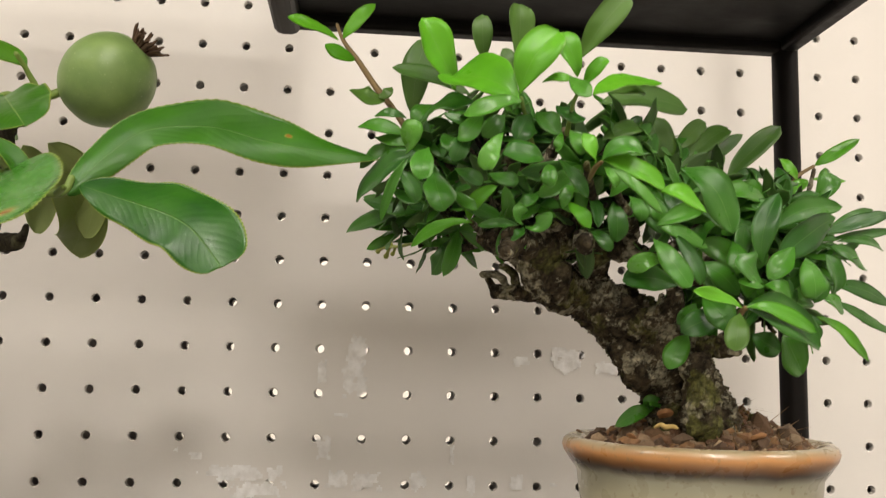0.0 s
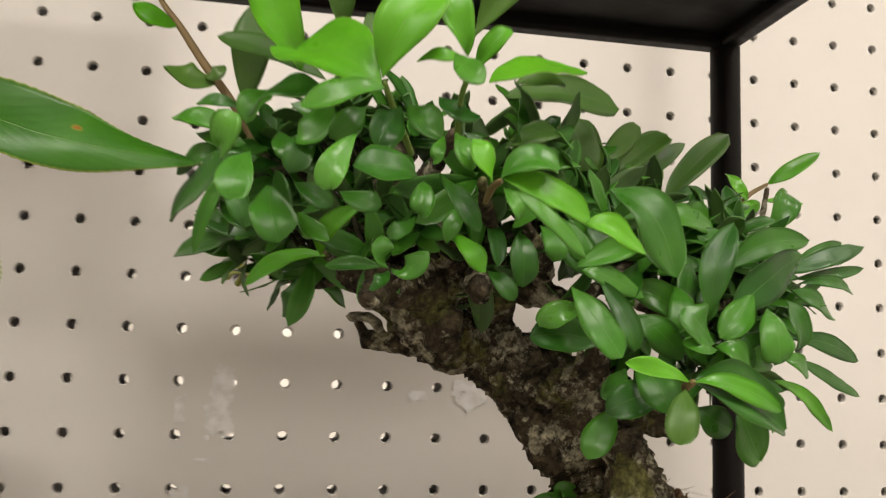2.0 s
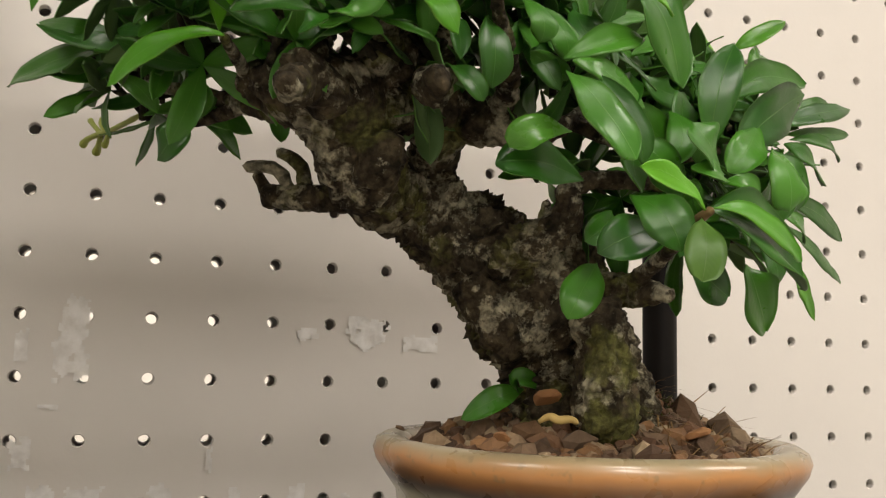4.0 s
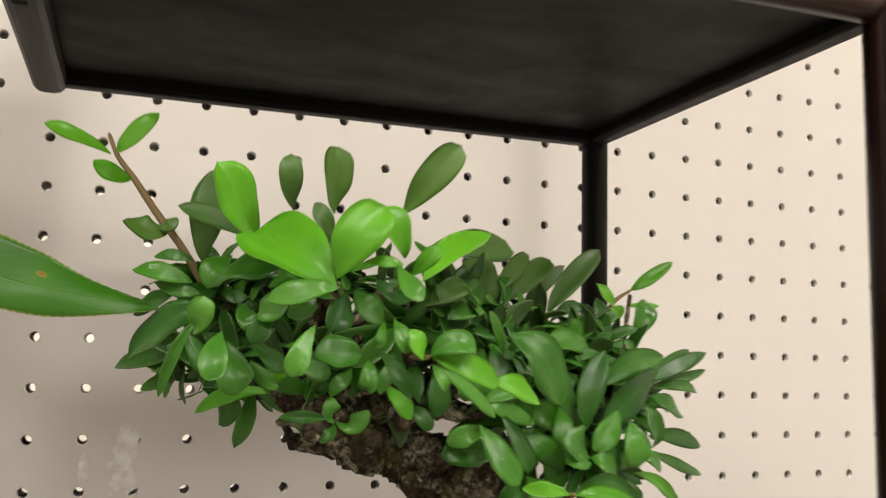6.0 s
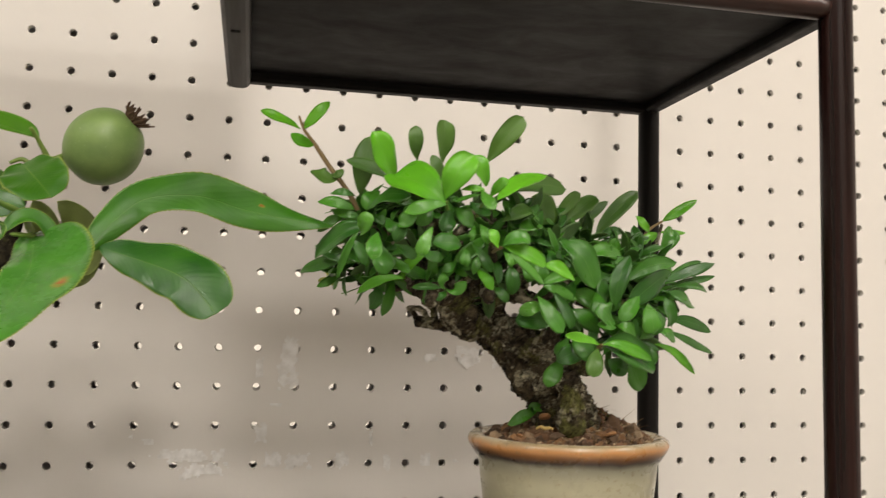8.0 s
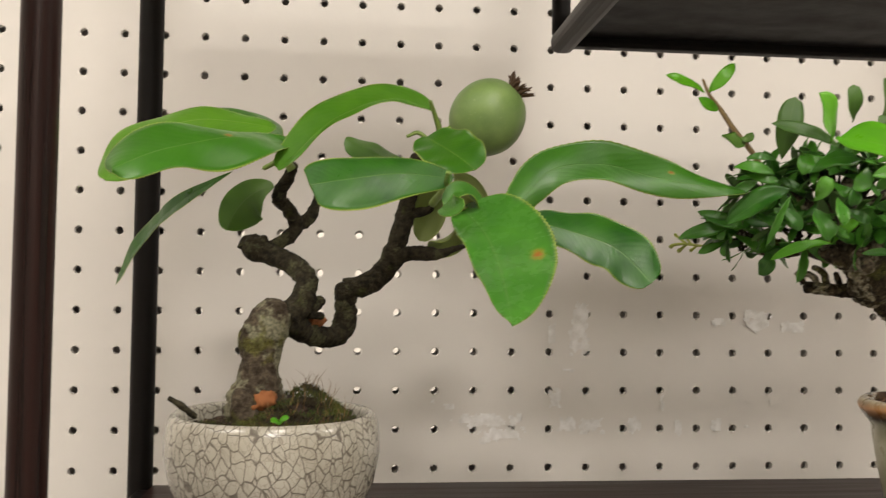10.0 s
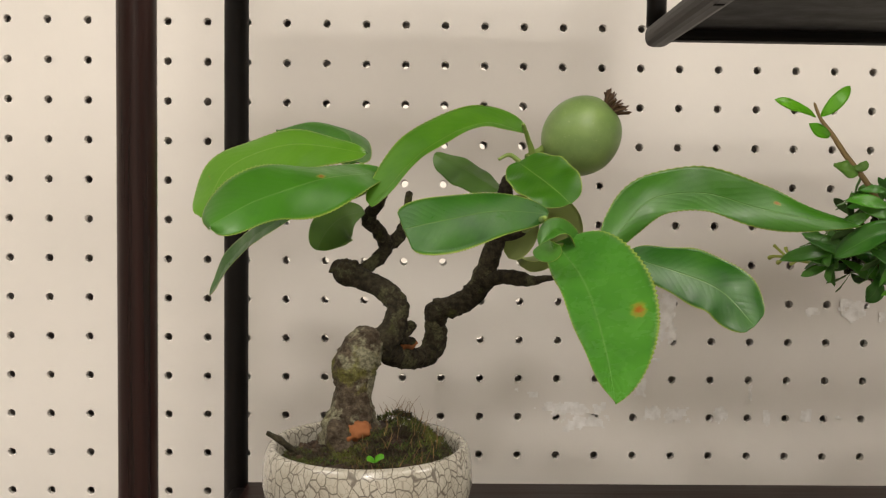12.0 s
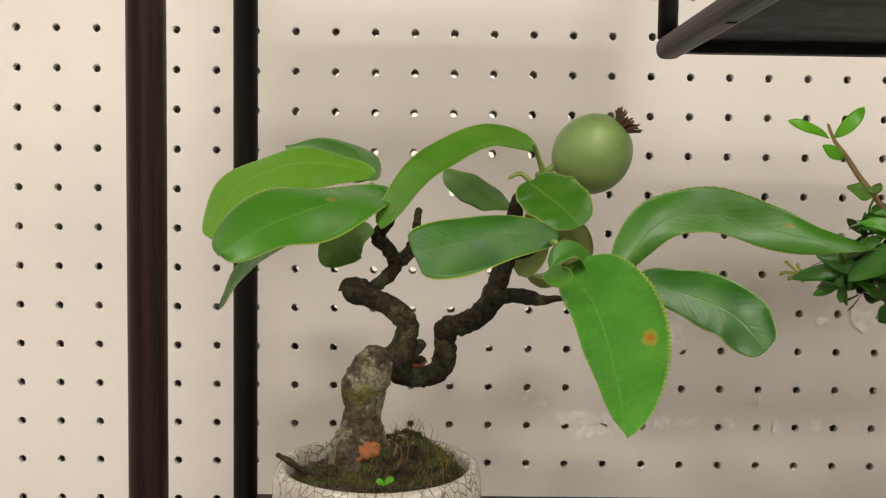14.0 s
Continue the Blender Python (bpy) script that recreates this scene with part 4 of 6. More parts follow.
scatter("soil_crumbs", height_a, POT_A, 0.034, 700, 0.00075, SOIL, 11, "dark crumbs of soil in the crackle pot", clear_of_trunk_a)
blades("moss", tuft_height, POT_A, 0.0345, 7000, 0.0021, 0.00024, MOSS, 12, "green moss growing over the soil of the crackle pot", mossy_a, 0.7)
blades("dry_grass", tuft_height, POT_A, 0.031, 110, 0.0085, 0.00015, DRY, 13, "thin dry brown stems standing in the moss", lambda x, y: clear_of_trunk_a(x, y) and x > -0.24, 0.5)
limb("stick", BARK_DARK, None,
     [(-0.2749, -0.2400, 1.2252, 0.0009), (-0.2701, -0.2385, 1.2220, 0.0013), (-0.2649, -0.2360, 1.2169, 0.0011)], sides=8, step=0.0008, rough=0.25, scale=400.0)

sprout = thing("sprout", (-0.233, -0.249, 1.216), "tiny pale green seedling growing in the moss", "seedling")
part("leaf", leaf_mesh(((-0.2330, -0.2490, 1.2165), (-0.2315, -0.2500, 1.2185), (-0.2295, -0.2510, 1.2190)), 0.0032, (0, -0.6, 0.8), (LEAF_YOUNG, LEAF_YOUNG), n=10, m=4), sprout)
part("leaf", leaf_mesh(((-0.2330, -0.2490, 1.2165), (-0.2345, -0.2500, 1.2180), (-0.2360, -0.2505, 1.2180)), 0.0028, (0, -0.6, 0.8), (LEAF_YOUNG, LEAF_YOUNG), n=10, m=4), sprout)
tagged(bpy.data.objects["stick"], "short dark broken stick lying over the pot rim", "stick")


# ---- the leafy bonsai ----
SMALL, LIGHT, YOUNG, OLIVE = (LEAF_SMALL, LEAF_SMALL_UNDER), (LEAF_LIGHT, LEAF_SMALL_UNDER), (LEAF_YOUNG, LEAF_YOUNG), (LEAF_OLIVE, LEAF_SMALL_UNDER)
tree_b = thing("leafy_bonsai", (0.0590, -0.222, 1.222), "gnarled old bonsai with a dense crown of small oval leaves", "bonsai tree")
limb("trunk", BARK_ROUGH, tree_b,
     [(0.0596, -0.2220, 1.2142, 0.0173), (0.0585, -0.2220, 1.2226, 0.0151), (0.0570, -0.2210, 1.2319, 0.0132), (0.0547, -0.2200, 1.2394, 0.0125), (0.0488, -0.2200, 1.2485, 0.0136), (0.0400, -0.2190, 1.2574, 0.0122), (0.0310, -0.2180, 1.2634, 0.0099), (0.0233, -0.2170, 1.2687, 0.0088), (0.0161, -0.2180, 1.2713, 0.0084)],
     [(0.0625, -0.2320, 1.2381, 0.0036), (0.0636, -0.2330, 1.2317, 0.0051), (0.0668, -0.2340, 1.2201, 0.0065)],
     [(0.0540, -0.2360, 1.2471, 0.0054), (0.0552, -0.2400, 1.2400, 0.0053), (0.0538, -0.2420, 1.2207, 0.0070)],
     [(0.0316, -0.2260, 1.2531, 0.0048), (0.0358, -0.2280, 1.2457, 0.0048), (0.0432, -0.2260, 1.2375, 0.0045)],
     [(0.0531, -0.2260, 1.2622, 0.0041), (0.0572, -0.2280, 1.2566, 0.0048), (0.0583, -0.2300, 1.2509, 0.0040)],
     label="thick gnarled trunk, bark cracked and spotted with lichen", sides=48, step=0.0006, rough=0.24, scale=200.0, ridge=0.20, plates=0.16)
limb("branch", BARK_ROUGH, tree_b,
     [(0.0181, -0.2180, 1.2694, 0.0076), (0.0075, -0.2320, 1.2714, 0.0076), (0.0012, -0.2380, 1.2793, 0.0071), (-0.0066, -0.2400, 1.2879, 0.0067), (-0.0095, -0.2400, 1.2979, 0.0074), (-0.0085, -0.2440, 1.3063, 0.0059), (-0.0052, -0.2550, 1.3129, 0.0033)],
     [(0.0073, -0.2360, 1.2678, 0.0047), (0.0077, -0.2420, 1.2718, 0.0049), (0.0109, -0.2400, 1.2767, 0.0035)],
     [(-0.0038, -0.2500, 1.2804, 0.0044), (-0.0093, -0.2560, 1.2820, 0.0037), (-0.0133, -0.2540, 1.2809, 0.0025)],
     [(-0.0094, -0.2400, 1.2924, 0.0046), (-0.0201, -0.2360, 1.3010, 0.0036), (-0.0292, -0.2340, 1.3076, 0.0025), (-0.0379, -0.2360, 1.3133, 0.0014)],
     [(-0.0087, -0.2460, 1.3004, 0.0035), (-0.0000, -0.2560, 1.3058, 0.0023), (0.0041, -0.2680, 1.3135, 0.0014)], sides=30, step=0.0006, rough=0.26, scale=210.0, ridge=0.20, plates=0.18)
limb("branch", BARK_ROUGH, tree_b,
     [(0.0282, -0.2280, 1.2858, 0.0048), (0.0198, -0.2340, 1.2860, 0.0061), (0.0085, -0.2380, 1.2851, 0.0071), (-0.0024, -0.2420, 1.2829, 0.0074), (-0.0111, -0.2400, 1.2841, 0.0053), (-0.0170, -0.2360, 1.2862, 0.0032)],
     [(0.0099, -0.2440, 1.2888, 0.0052), (0.0013, -0.2500, 1.2947, 0.0041), (-0.0045, -0.2520, 1.3012, 0.0030)],
     [(0.0126, -0.2550, 1.2829, 0.0030), (0.0112, -0.2620, 1.2807, 0.0033), (0.0100, -0.2680, 1.2793, 0.0019)],
     [(-0.0105, -0.2580, 1.2791, 0.0033), (-0.0123, -0.2640, 1.2775, 0.0029), (-0.0138, -0.2680, 1.2768, 0.0016)], sides=30, step=0.0006, rough=0.26, scale=210.0, ridge=0.20, plates=0.18)
limb("branch", BARK_ROUGH, tree_b,
     [(0.0258, -0.2150, 1.2669, 0.0069), (0.0240, -0.2180, 1.2751, 0.0052), (0.0239, -0.2260, 1.2824, 0.0056), (0.0155, -0.2360, 1.2874, 0.0057), (0.0058, -0.2500, 1.2931, 0.0027), (-0.0025, -0.2640, 1.3022, 0.0015)],
     [(0.0253, -0.2280, 1.2841, 0.0048), (0.0306, -0.2360, 1.2833, 0.0047), (0.0388, -0.2400, 1.2803, 0.0025), (0.0482, -0.2400, 1.2853, 0.0016), (0.0631, -0.2320, 1.2965, 0.0013), (0.0755, -0.2220, 1.3086, 0.0008)],
     [(0.0201, -0.2400, 1.2898, 0.0025), (0.0125, -0.2620, 1.2965, 0.0016), (0.0070, -0.2800, 1.3008, 0.0009)],
     [(0.0319, -0.2380, 1.2831, 0.0028), (0.0292, -0.2500, 1.2886, 0.0020), (0.0165, -0.2720, 1.2964, 0.0009)],
     [(0.0463, -0.2400, 1.2843, 0.0016), (0.0645, -0.2460, 1.2778, 0.0014), (0.0906, -0.2320, 1.2878, 0.0011), (0.1166, -0.2000, 1.3212, 0.0008)], sides=30, step=0.0006, rough=0.26, scale=210.0, ridge=0.20, plates=0.18)
limb("branch", BARK_ROUGH, tree_b,
     [(0.0064, -0.2220, 1.2684, 0.0032), (-0.0019, -0.2140, 1.2691, 0.0027), (-0.0087, -0.2080, 1.2701, 0.0026)],
     [(-0.0036, -0.2120, 1.2708, 0.0014), (-0.0065, -0.2110, 1.2751, 0.0014), (-0.0132, -0.2090, 1.2757, 0.0012)],
     [(-0.0004, -0.2130, 1.2708, 0.0016), (-0.0018, -0.2130, 1.2761, 0.0014), (-0.0067, -0.2120, 1.2790, 0.0010)],
     [(-0.0080, -0.2080, 1.2714, 0.0014), (-0.0103, -0.2070, 1.2754, 0.0010)],
     [(0.0035, -0.2170, 1.2706, 0.0015), (0.0014, -0.2170, 1.2768, 0.0011)], sides=10, step=0.0007, rough=0.28, scale=400.0, ridge=0.15)
limb("branch", BARK_ROUGH, tree_b,
     [(0.0336, -0.2260, 1.2570, 0.0048), (0.0374, -0.2310, 1.2582, 0.0049), (0.0419, -0.2360, 1.2605, 0.0045), (0.0462, -0.2400, 1.2650, 0.0032), (0.0474, -0.2420, 1.2713, 0.0025), (0.0634, -0.2440, 1.2725, 0.0016), (0.0912, -0.2300, 1.2707, 0.0013)],
     [(0.0397, -0.2310, 1.2616, 0.0016), (0.0401, -0.2300, 1.2673, 0.0011)],
     [(0.0428, -0.2360, 1.2637, 0.0014), (0.0431, -0.2380, 1.2687, 0.0009)], sides=30, step=0.0006, rough=0.26, scale=210.0, ridge=0.20, plates=0.18)
limb("branch", BARK_ROUGH, tree_b,
     [(0.0560, -0.2260, 1.2524, 0.0048), (0.0598, -0.2360, 1.2513, 0.0036), (0.0622, -0.2460, 1.2505, 0.0022), (0.0637, -0.2500, 1.2496, 0.0014)],
     [(0.0601, -0.2400, 1.2523, 0.0018), (0.0590, -0.2580, 1.2583, 0.0012), (0.0551, -0.2720, 1.2617, 0.0006)], sides=30, step=0.0006, rough=0.26, scale=210.0, ridge=0.20, plates=0.18)
limb("branch", BARK_ROUGH, tree_b,
     [(-0.0062, -0.2380, 1.2799, 0.0028), (-0.0142, -0.2220, 1.2854, 0.0021), (-0.0234, -0.2080, 1.2900, 0.0016), (-0.0360, -0.1980, 1.2951, 0.0012), (-0.0463, -0.1940, 1.2995, 0.0008)],
     [(-0.0142, -0.2220, 1.2854, 0.0017), (-0.0227, -0.2120, 1.2834, 0.0012), (-0.0292, -0.2060, 1.2850, 0.0008)],
     [(-0.0136, -0.2320, 1.2851, 0.0015), (-0.0220, -0.2540, 1.2870, 0.0008)], sides=10, step=0.0007, rough=0.28, scale=400.0, ridge=0.15)
limb("twig", TWIG, tree_b,
     [(-0.0379, -0.2360, 1.3139, 0.0013), (-0.0446, -0.2360, 1.3243, 0.0011), (-0.0519, -0.2350, 1.3337, 0.0011), (-0.0581, -0.2350, 1.3424, 0.0009), (-0.0627, -0.2350, 1.3483, 0.0007), (-0.0655, -0.2350, 1.3547, 0.0005)], sides=8, step=0.0012, rough=0.1)
limb("twig", TWIG, tree_b,
     [(0.0910, -0.2150, 1.3003, 0.0010), (0.1048, -0.2030, 1.3132, 0.0008), (0.1107, -0.1990, 1.3186, 0.0008), (0.1182, -0.1980, 1.3231, 0.0006)], sides=8, step=0.0012, rough=0.1)
limb("twig", TWIG_GREEN, tree_b,
     [(-0.0051, -0.2640, 1.3086, 0.0008), (-0.0125, -0.2900, 1.3108, 0.0006), (-0.0157, -0.3020, 1.3117, 0.0005)], sides=8, step=0.0012, rough=0.12)
limb("twig", TWIG_GREEN, tree_b,
     [(0.0037, -0.2700, 1.3113, 0.0008), (-0.0007, -0.2950, 1.3123, 0.0006), (-0.0021, -0.3080, 1.3125, 0.0005)], sides=8, step=0.0012, rough=0.12)
limb("twig", TWIG, tree_b,
     [(0.0083, -0.2780, 1.2965, 0.0006), (0.0062, -0.2920, 1.2966, 0.0007), (0.0061, -0.2990, 1.2966, 0.0006)], sides=8, step=0.0012, rough=0.2)
limb("twig", TWIG, tree_b,
     [(0.0590, -0.2580, 1.2583, 0.0008), (0.0552, -0.2700, 1.2608, 0.0009), (0.0546, -0.2750, 1.2620, 0.0008)], sides=8, step=0.0012, rough=0.2)
limb("blossom", FLOWER, tree_b,
     [(-0.0342, -0.1900, 1.2888, 0.0006), (-0.0403, -0.1720, 1.2892, 0.0007), (-0.0437, -0.1600, 1.2907, 0.0007)],
     [(-0.0432, -0.1600, 1.2907, 0.0006), (-0.0455, -0.1550, 1.2941, 0.0006), (-0.0464, -0.1520, 1.2959, 0.0009)],
     [(-0.0437, -0.1600, 1.2907, 0.0006), (-0.0467, -0.1530, 1.2905, 0.0007), (-0.0480, -0.1500, 1.2894, 0.0012)],
     [(-0.0432, -0.1600, 1.2904, 0.0006), (-0.0439, -0.1550, 1.2885, 0.0007), (-0.0445, -0.1520, 1.2872, 0.0012)],
     [(-0.0412, -0.1680, 1.2895, 0.0006), (-0.0417, -0.1640, 1.2879, 0.0007), (-0.0423, -0.1620, 1.2872, 0.0011)],
     [(-0.0423, -0.1650, 1.2901, 0.0006), (-0.0433, -0.1600, 1.2935, 0.0007), (-0.0430, -0.1580, 1.2951, 0.0009)], label="tiny yellow-green flower buds", sides=7, step=0.0006, rough=0.15)


def small_leaf(points, width, face, skins, fold=0.16, droop=0.0, peak=(1.0, 0.70), wave=0.05, twist=0.0):
    return leaf(tree_b, points, width, face, skins, fold=fold, droop=droop, peak=peak, wave=wave, waves=1.6, n=16, m=6, twist=twist, uneven=0.09, phase=points[0][0] * 900)



small_leaf(((-0.0403, -0.2520, 1.3195), (-0.0400, -0.2565, 1.3303), (-0.0366, -0.2560, 1.3435)), 0.0099, (-0.18, -0.9, 0.16), OLIVE, fold=0.10, droop=0.01, twist=-0.15, peak=(0.95, 0.48))
small_leaf(((-0.0291, -0.2680, 1.3234), (-0.0340, -0.2765, 1.3307), (-0.0403, -0.2800, 1.3398)), 0.0119, (-0.07, -0.9, 0.51), YOUNG, fold=0.30, droop=0.03, twist=0.42, peak=(0.95, 0.48))
small_leaf(((-0.0203, -0.2680, 1.3319), (-0.0218, -0.2725, 1.3379), (-0.0221, -0.2720, 1.3453)), 0.0060, (0.03, -0.9, 0.24), OLIVE, fold=0.09, droop=0.03, twist=-0.46, peak=(0.95, 0.48))
small_leaf(((-0.0106, -0.2720, 1.3311), (-0.0116, -0.2765, 1.3387), (-0.0117, -0.2760, 1.3470)), 0.0097, (0.30, -0.9, 0.48), OLIVE, fold=0.31, droop=0.03, twist=0.43, peak=(0.95, 0.48))
small_leaf(((0.0051, -0.2760, 1.3311), (0.0106, -0.2825, 1.3397), (0.0180, -0.2840, 1.3486)), 0.0086, (-0.13, -0.9, 0.39), OLIVE, fold=0.33, droop=0.13, twist=0.32, peak=(0.95, 0.48))
small_leaf(((-0.0239, -0.2660, 1.3226), (-0.0356, -0.2645, 1.3286), (-0.0471, -0.2580, 1.3322)), 0.0060, (-0.29, -0.9, 0.38), OLIVE, fold=0.22, droop=0.03, twist=0.24)
small_leaf(((-0.0162, -0.3020, 1.3110), (-0.0241, -0.2925, 1.3198), (-0.0310, -0.2780, 1.3245)), 0.0164, (-0.02, -0.9, 0.16), YOUNG, fold=0.34, droop=0.08, twist=0.61, peak=(0.95, 0.48))
small_leaf(((-0.0162, -0.3020, 1.3124), (-0.0132, -0.3065, 1.3207), (-0.0070, -0.3060, 1.3281)), 0.0109, (-0.14, -0.9, 0.51), YOUNG, fold=0.34, droop=0.13, twist=0.10, peak=(0.95, 0.48))
small_leaf(((-0.0012, -0.3020, 1.3177), (-0.0035, -0.3055, 1.3230), (-0.0067, -0.3040, 1.3286)), 0.0065, (0.01, -0.9, 0.30), YOUNG, fold=0.19, droop=0.02, twist=0.14, peak=(0.95, 0.48))
small_leaf(((-0.0109, -0.2780, 1.3229), (-0.0148, -0.2815, 1.3281), (-0.0172, -0.2800, 1.3321)), 0.0046, (-0.14, -0.9, 0.47), OLIVE, fold=0.07, droop=0.09, twist=-0.64)
small_leaf(((-0.0154, -0.3020, 1.3107), (-0.0229, -0.3015, 1.3099), (-0.0298, -0.2960, 1.3081)), 0.0055, (-0.15, -0.9, 0.35), LIGHT, fold=0.16, droop=0.15, twist=-0.04)
small_leaf(((-0.0010, -0.3060, 1.3135), (0.0010, -0.3115, 1.3169), (0.0040, -0.3120, 1.3193)), 0.0041, (-0.21, -0.9, 0.30), YOUNG, fold=0.26, droop=0.04, twist=-0.42)
small_leaf(((0.0023, -0.3040, 1.3128), (0.0159, -0.2855, 1.3229), (0.0351, -0.2620, 1.3308)), 0.0073, (-0.10, -0.9, 0.44), YOUNG, fold=0.23, droop=0.14, twist=-0.25)
small_leaf(((-0.0047, -0.3080, 1.3156), (-0.0039, -0.3155, 1.3107), (-0.0018, -0.3180, 1.3078)), 0.0043, (-0.28, -0.9, 0.15), LIGHT, fold=0.30, droop=0.09, twist=-0.38)
small_leaf(((-0.0100, -0.3000, 1.3166), (-0.0066, -0.3045, 1.3166), (-0.0021, -0.3040, 1.3161)), 0.0028, (-0.18, -0.9, 0.26), YOUNG, fold=0.20, droop=0.01, twist=-0.45)
small_leaf(((0.0159, -0.2620, 1.3234), (0.0300, -0.2565, 1.3275), (0.0495, -0.2460, 1.3282)), 0.0097, (0.14, -0.9, 0.51), OLIVE, fold=0.29, droop=0.14, twist=0.64, peak=(0.95, 0.48))
small_leaf(((0.0157, -0.2720, 1.3235), (0.0224, -0.2695, 1.3260), (0.0300, -0.2620, 1.3278)), 0.0055, (-0.34, -0.9, 0.24), OLIVE, fold=0.31, droop=0.06, twist=0.65)
small_leaf(((-0.0396, -0.2720, 1.3117), (-0.0327, -0.2785, 1.3164), (-0.0248, -0.2800, 1.3154)), 0.0120, (0.31, -0.9, 0.85), SMALL, fold=0.11, droop=0.07, twist=-0.29)
small_leaf(((-0.0421, -0.2500, 1.3139), (-0.0493, -0.2505, 1.3163), (-0.0572, -0.2460, 1.3171)), 0.0052, (-0.25, -0.9, 0.28), SMALL, fold=0.16, droop=0.00, twist=0.65)
small_leaf(((-0.0421, -0.2480, 1.3198), (-0.0468, -0.2495, 1.3210), (-0.0520, -0.2460, 1.3206)), 0.0032, (-0.32, -0.9, 0.19), SMALL, fold=0.17, droop=0.04, twist=0.40)
small_leaf(((-0.0644, -0.2350, 1.3489), (-0.0730, -0.2380, 1.3523), (-0.0813, -0.2360, 1.3553)), 0.0046, (-0.28, -0.9, 0.54), YOUNG, fold=0.12, droop=0.01, twist=-0.11)
small_leaf(((-0.0631, -0.2350, 1.3490), (-0.0594, -0.2390, 1.3535), (-0.0528, -0.2380, 1.3608)), 0.0055, (-0.31, -0.9, 0.19), YOUNG, fold=0.10, droop=0.01, twist=0.25)
small_leaf(((-0.0583, -0.2350, 1.3424), (-0.0635, -0.2390, 1.3430), (-0.0684, -0.2380, 1.3461)), 0.0056, (-0.01, -0.9, 0.23), YOUNG, fold=0.09, droop=0.08, twist=0.70)
small_leaf(((-0.0488, -0.2380, 1.3278), (-0.0543, -0.2415, 1.3284), (-0.0591, -0.2400, 1.3312)), 0.0077, (0.19, -0.9, 0.30), OLIVE, fold=0.21, droop=0.04, twist=0.68, peak=(0.95, 0.48))
small_leaf(((-0.0514, -0.2370, 1.3303), (-0.0490, -0.2410, 1.3296), (-0.0466, -0.2400, 1.3320)), 0.0037, (-0.06, -0.9, 0.14), OLIVE, fold=0.13, droop=0.13, twist=-0.11)
small_leaf(((-0.0378, -0.2880, 1.3013), (-0.0398, -0.2945, 1.2955), (-0.0406, -0.2960, 1.2906)), 0.0066, (0.23, -0.9, 0.33), LIGHT, fold=0.13, droop=0.04, twist=-0.66, peak=(0.95, 0.48))
small_leaf(((-0.0436, -0.2820, 1.3003), (-0.0428, -0.2875, 1.3038), (-0.0419, -0.2880, 1.3085)), 0.0059, (-0.20, -0.9, 0.22), LIGHT, fold=0.10, droop=0.01, twist=0.52, peak=(0.95, 0.48))
small_leaf(((-0.0199, -0.3000, 1.3028), (-0.0234, -0.3045, 1.2969), (-0.0252, -0.3040, 1.2918)), 0.0051, (0.30, -0.9, 0.36), LIGHT, fold=0.18, droop=0.14, twist=0.69, peak=(0.95, 0.48))
small_leaf(((-0.0087, -0.2980, 1.2967), (-0.0147, -0.3025, 1.2972), (-0.0204, -0.3020, 1.2967)), 0.0074, (0.11, -0.9, 0.46), SMALL, fold=0.21, droop=0.01, twist=0.34)
small_leaf(((-0.0075, -0.2980, 1.2956), (-0.0082, -0.3015, 1.2919), (-0.0080, -0.3000, 1.2890)), 0.0043, (-0.20, -0.9, 0.50), SMALL, fold=0.36, droop=0.05, twist=0.56)
small_leaf(((-0.0037, -0.2920, 1.2986), (-0.0003, -0.2965, 1.2927), (0.0031, -0.2960, 1.2877)), 0.0045, (0.11, -0.9, 0.46), SMALL, fold=0.32, droop=0.08, twist=0.20)
small_leaf(((-0.0345, -0.2660, 1.2991), (-0.0336, -0.2715, 1.2924), (-0.0319, -0.2720, 1.2867)), 0.0097, (0.11, -0.9, 0.41), SMALL, fold=0.35, droop=0.14, twist=-0.32)
small_leaf(((-0.0376, -0.2540, 1.3078), (-0.0480, -0.2485, 1.3033), (-0.0567, -0.2380, 1.2945)), 0.0108, (-0.30, -0.9, 0.54), SMALL, fold=0.27, droop=0.01, twist=0.65)
small_leaf(((-0.0414, -0.2620, 1.3044), (-0.0462, -0.2625, 1.2965), (-0.0493, -0.2580, 1.2852)), 0.0031, (0.28, -0.9, 0.17), SMALL, fold=0.27, droop=0.01, twist=0.66)
small_leaf(((-0.0365, -0.2120, 1.2979), (-0.0481, -0.2055, 1.2957), (-0.0607, -0.1940, 1.2910)), 0.0069, (-0.23, -0.9, 0.39), SMALL, fold=0.30, droop=0.14, twist=0.10)
small_leaf(((-0.0378, -0.2140, 1.2975), (-0.0464, -0.2105, 1.3002), (-0.0546, -0.2020, 1.3030)), 0.0047, (-0.20, -0.9, 0.12), SMALL, fold=0.05, droop=0.13, twist=0.59)
small_leaf(((-0.0361, -0.2060, 1.2959), (-0.0420, -0.2045, 1.2932), (-0.0461, -0.1980, 1.2895)), 0.0068, (-0.27, -0.9, 0.47), SMALL, fold=0.34, droop=0.08, twist=0.40)
small_leaf(((-0.0547, -0.2050, 1.3014), (-0.0448, -0.2125, 1.2971), (-0.0351, -0.2150, 1.2970)), 0.0047, (0.27, -0.9, 0.21), SMALL, fold=0.16, droop=0.13, twist=0.24)
small_leaf(((-0.0219, -0.2560, 1.2865), (-0.0311, -0.2505, 1.2860), (-0.0392, -0.2400, 1.2804)), 0.0043, (0.19, -0.9, 0.32), YOUNG, fold=0.06, droop=0.01, twist=0.04)
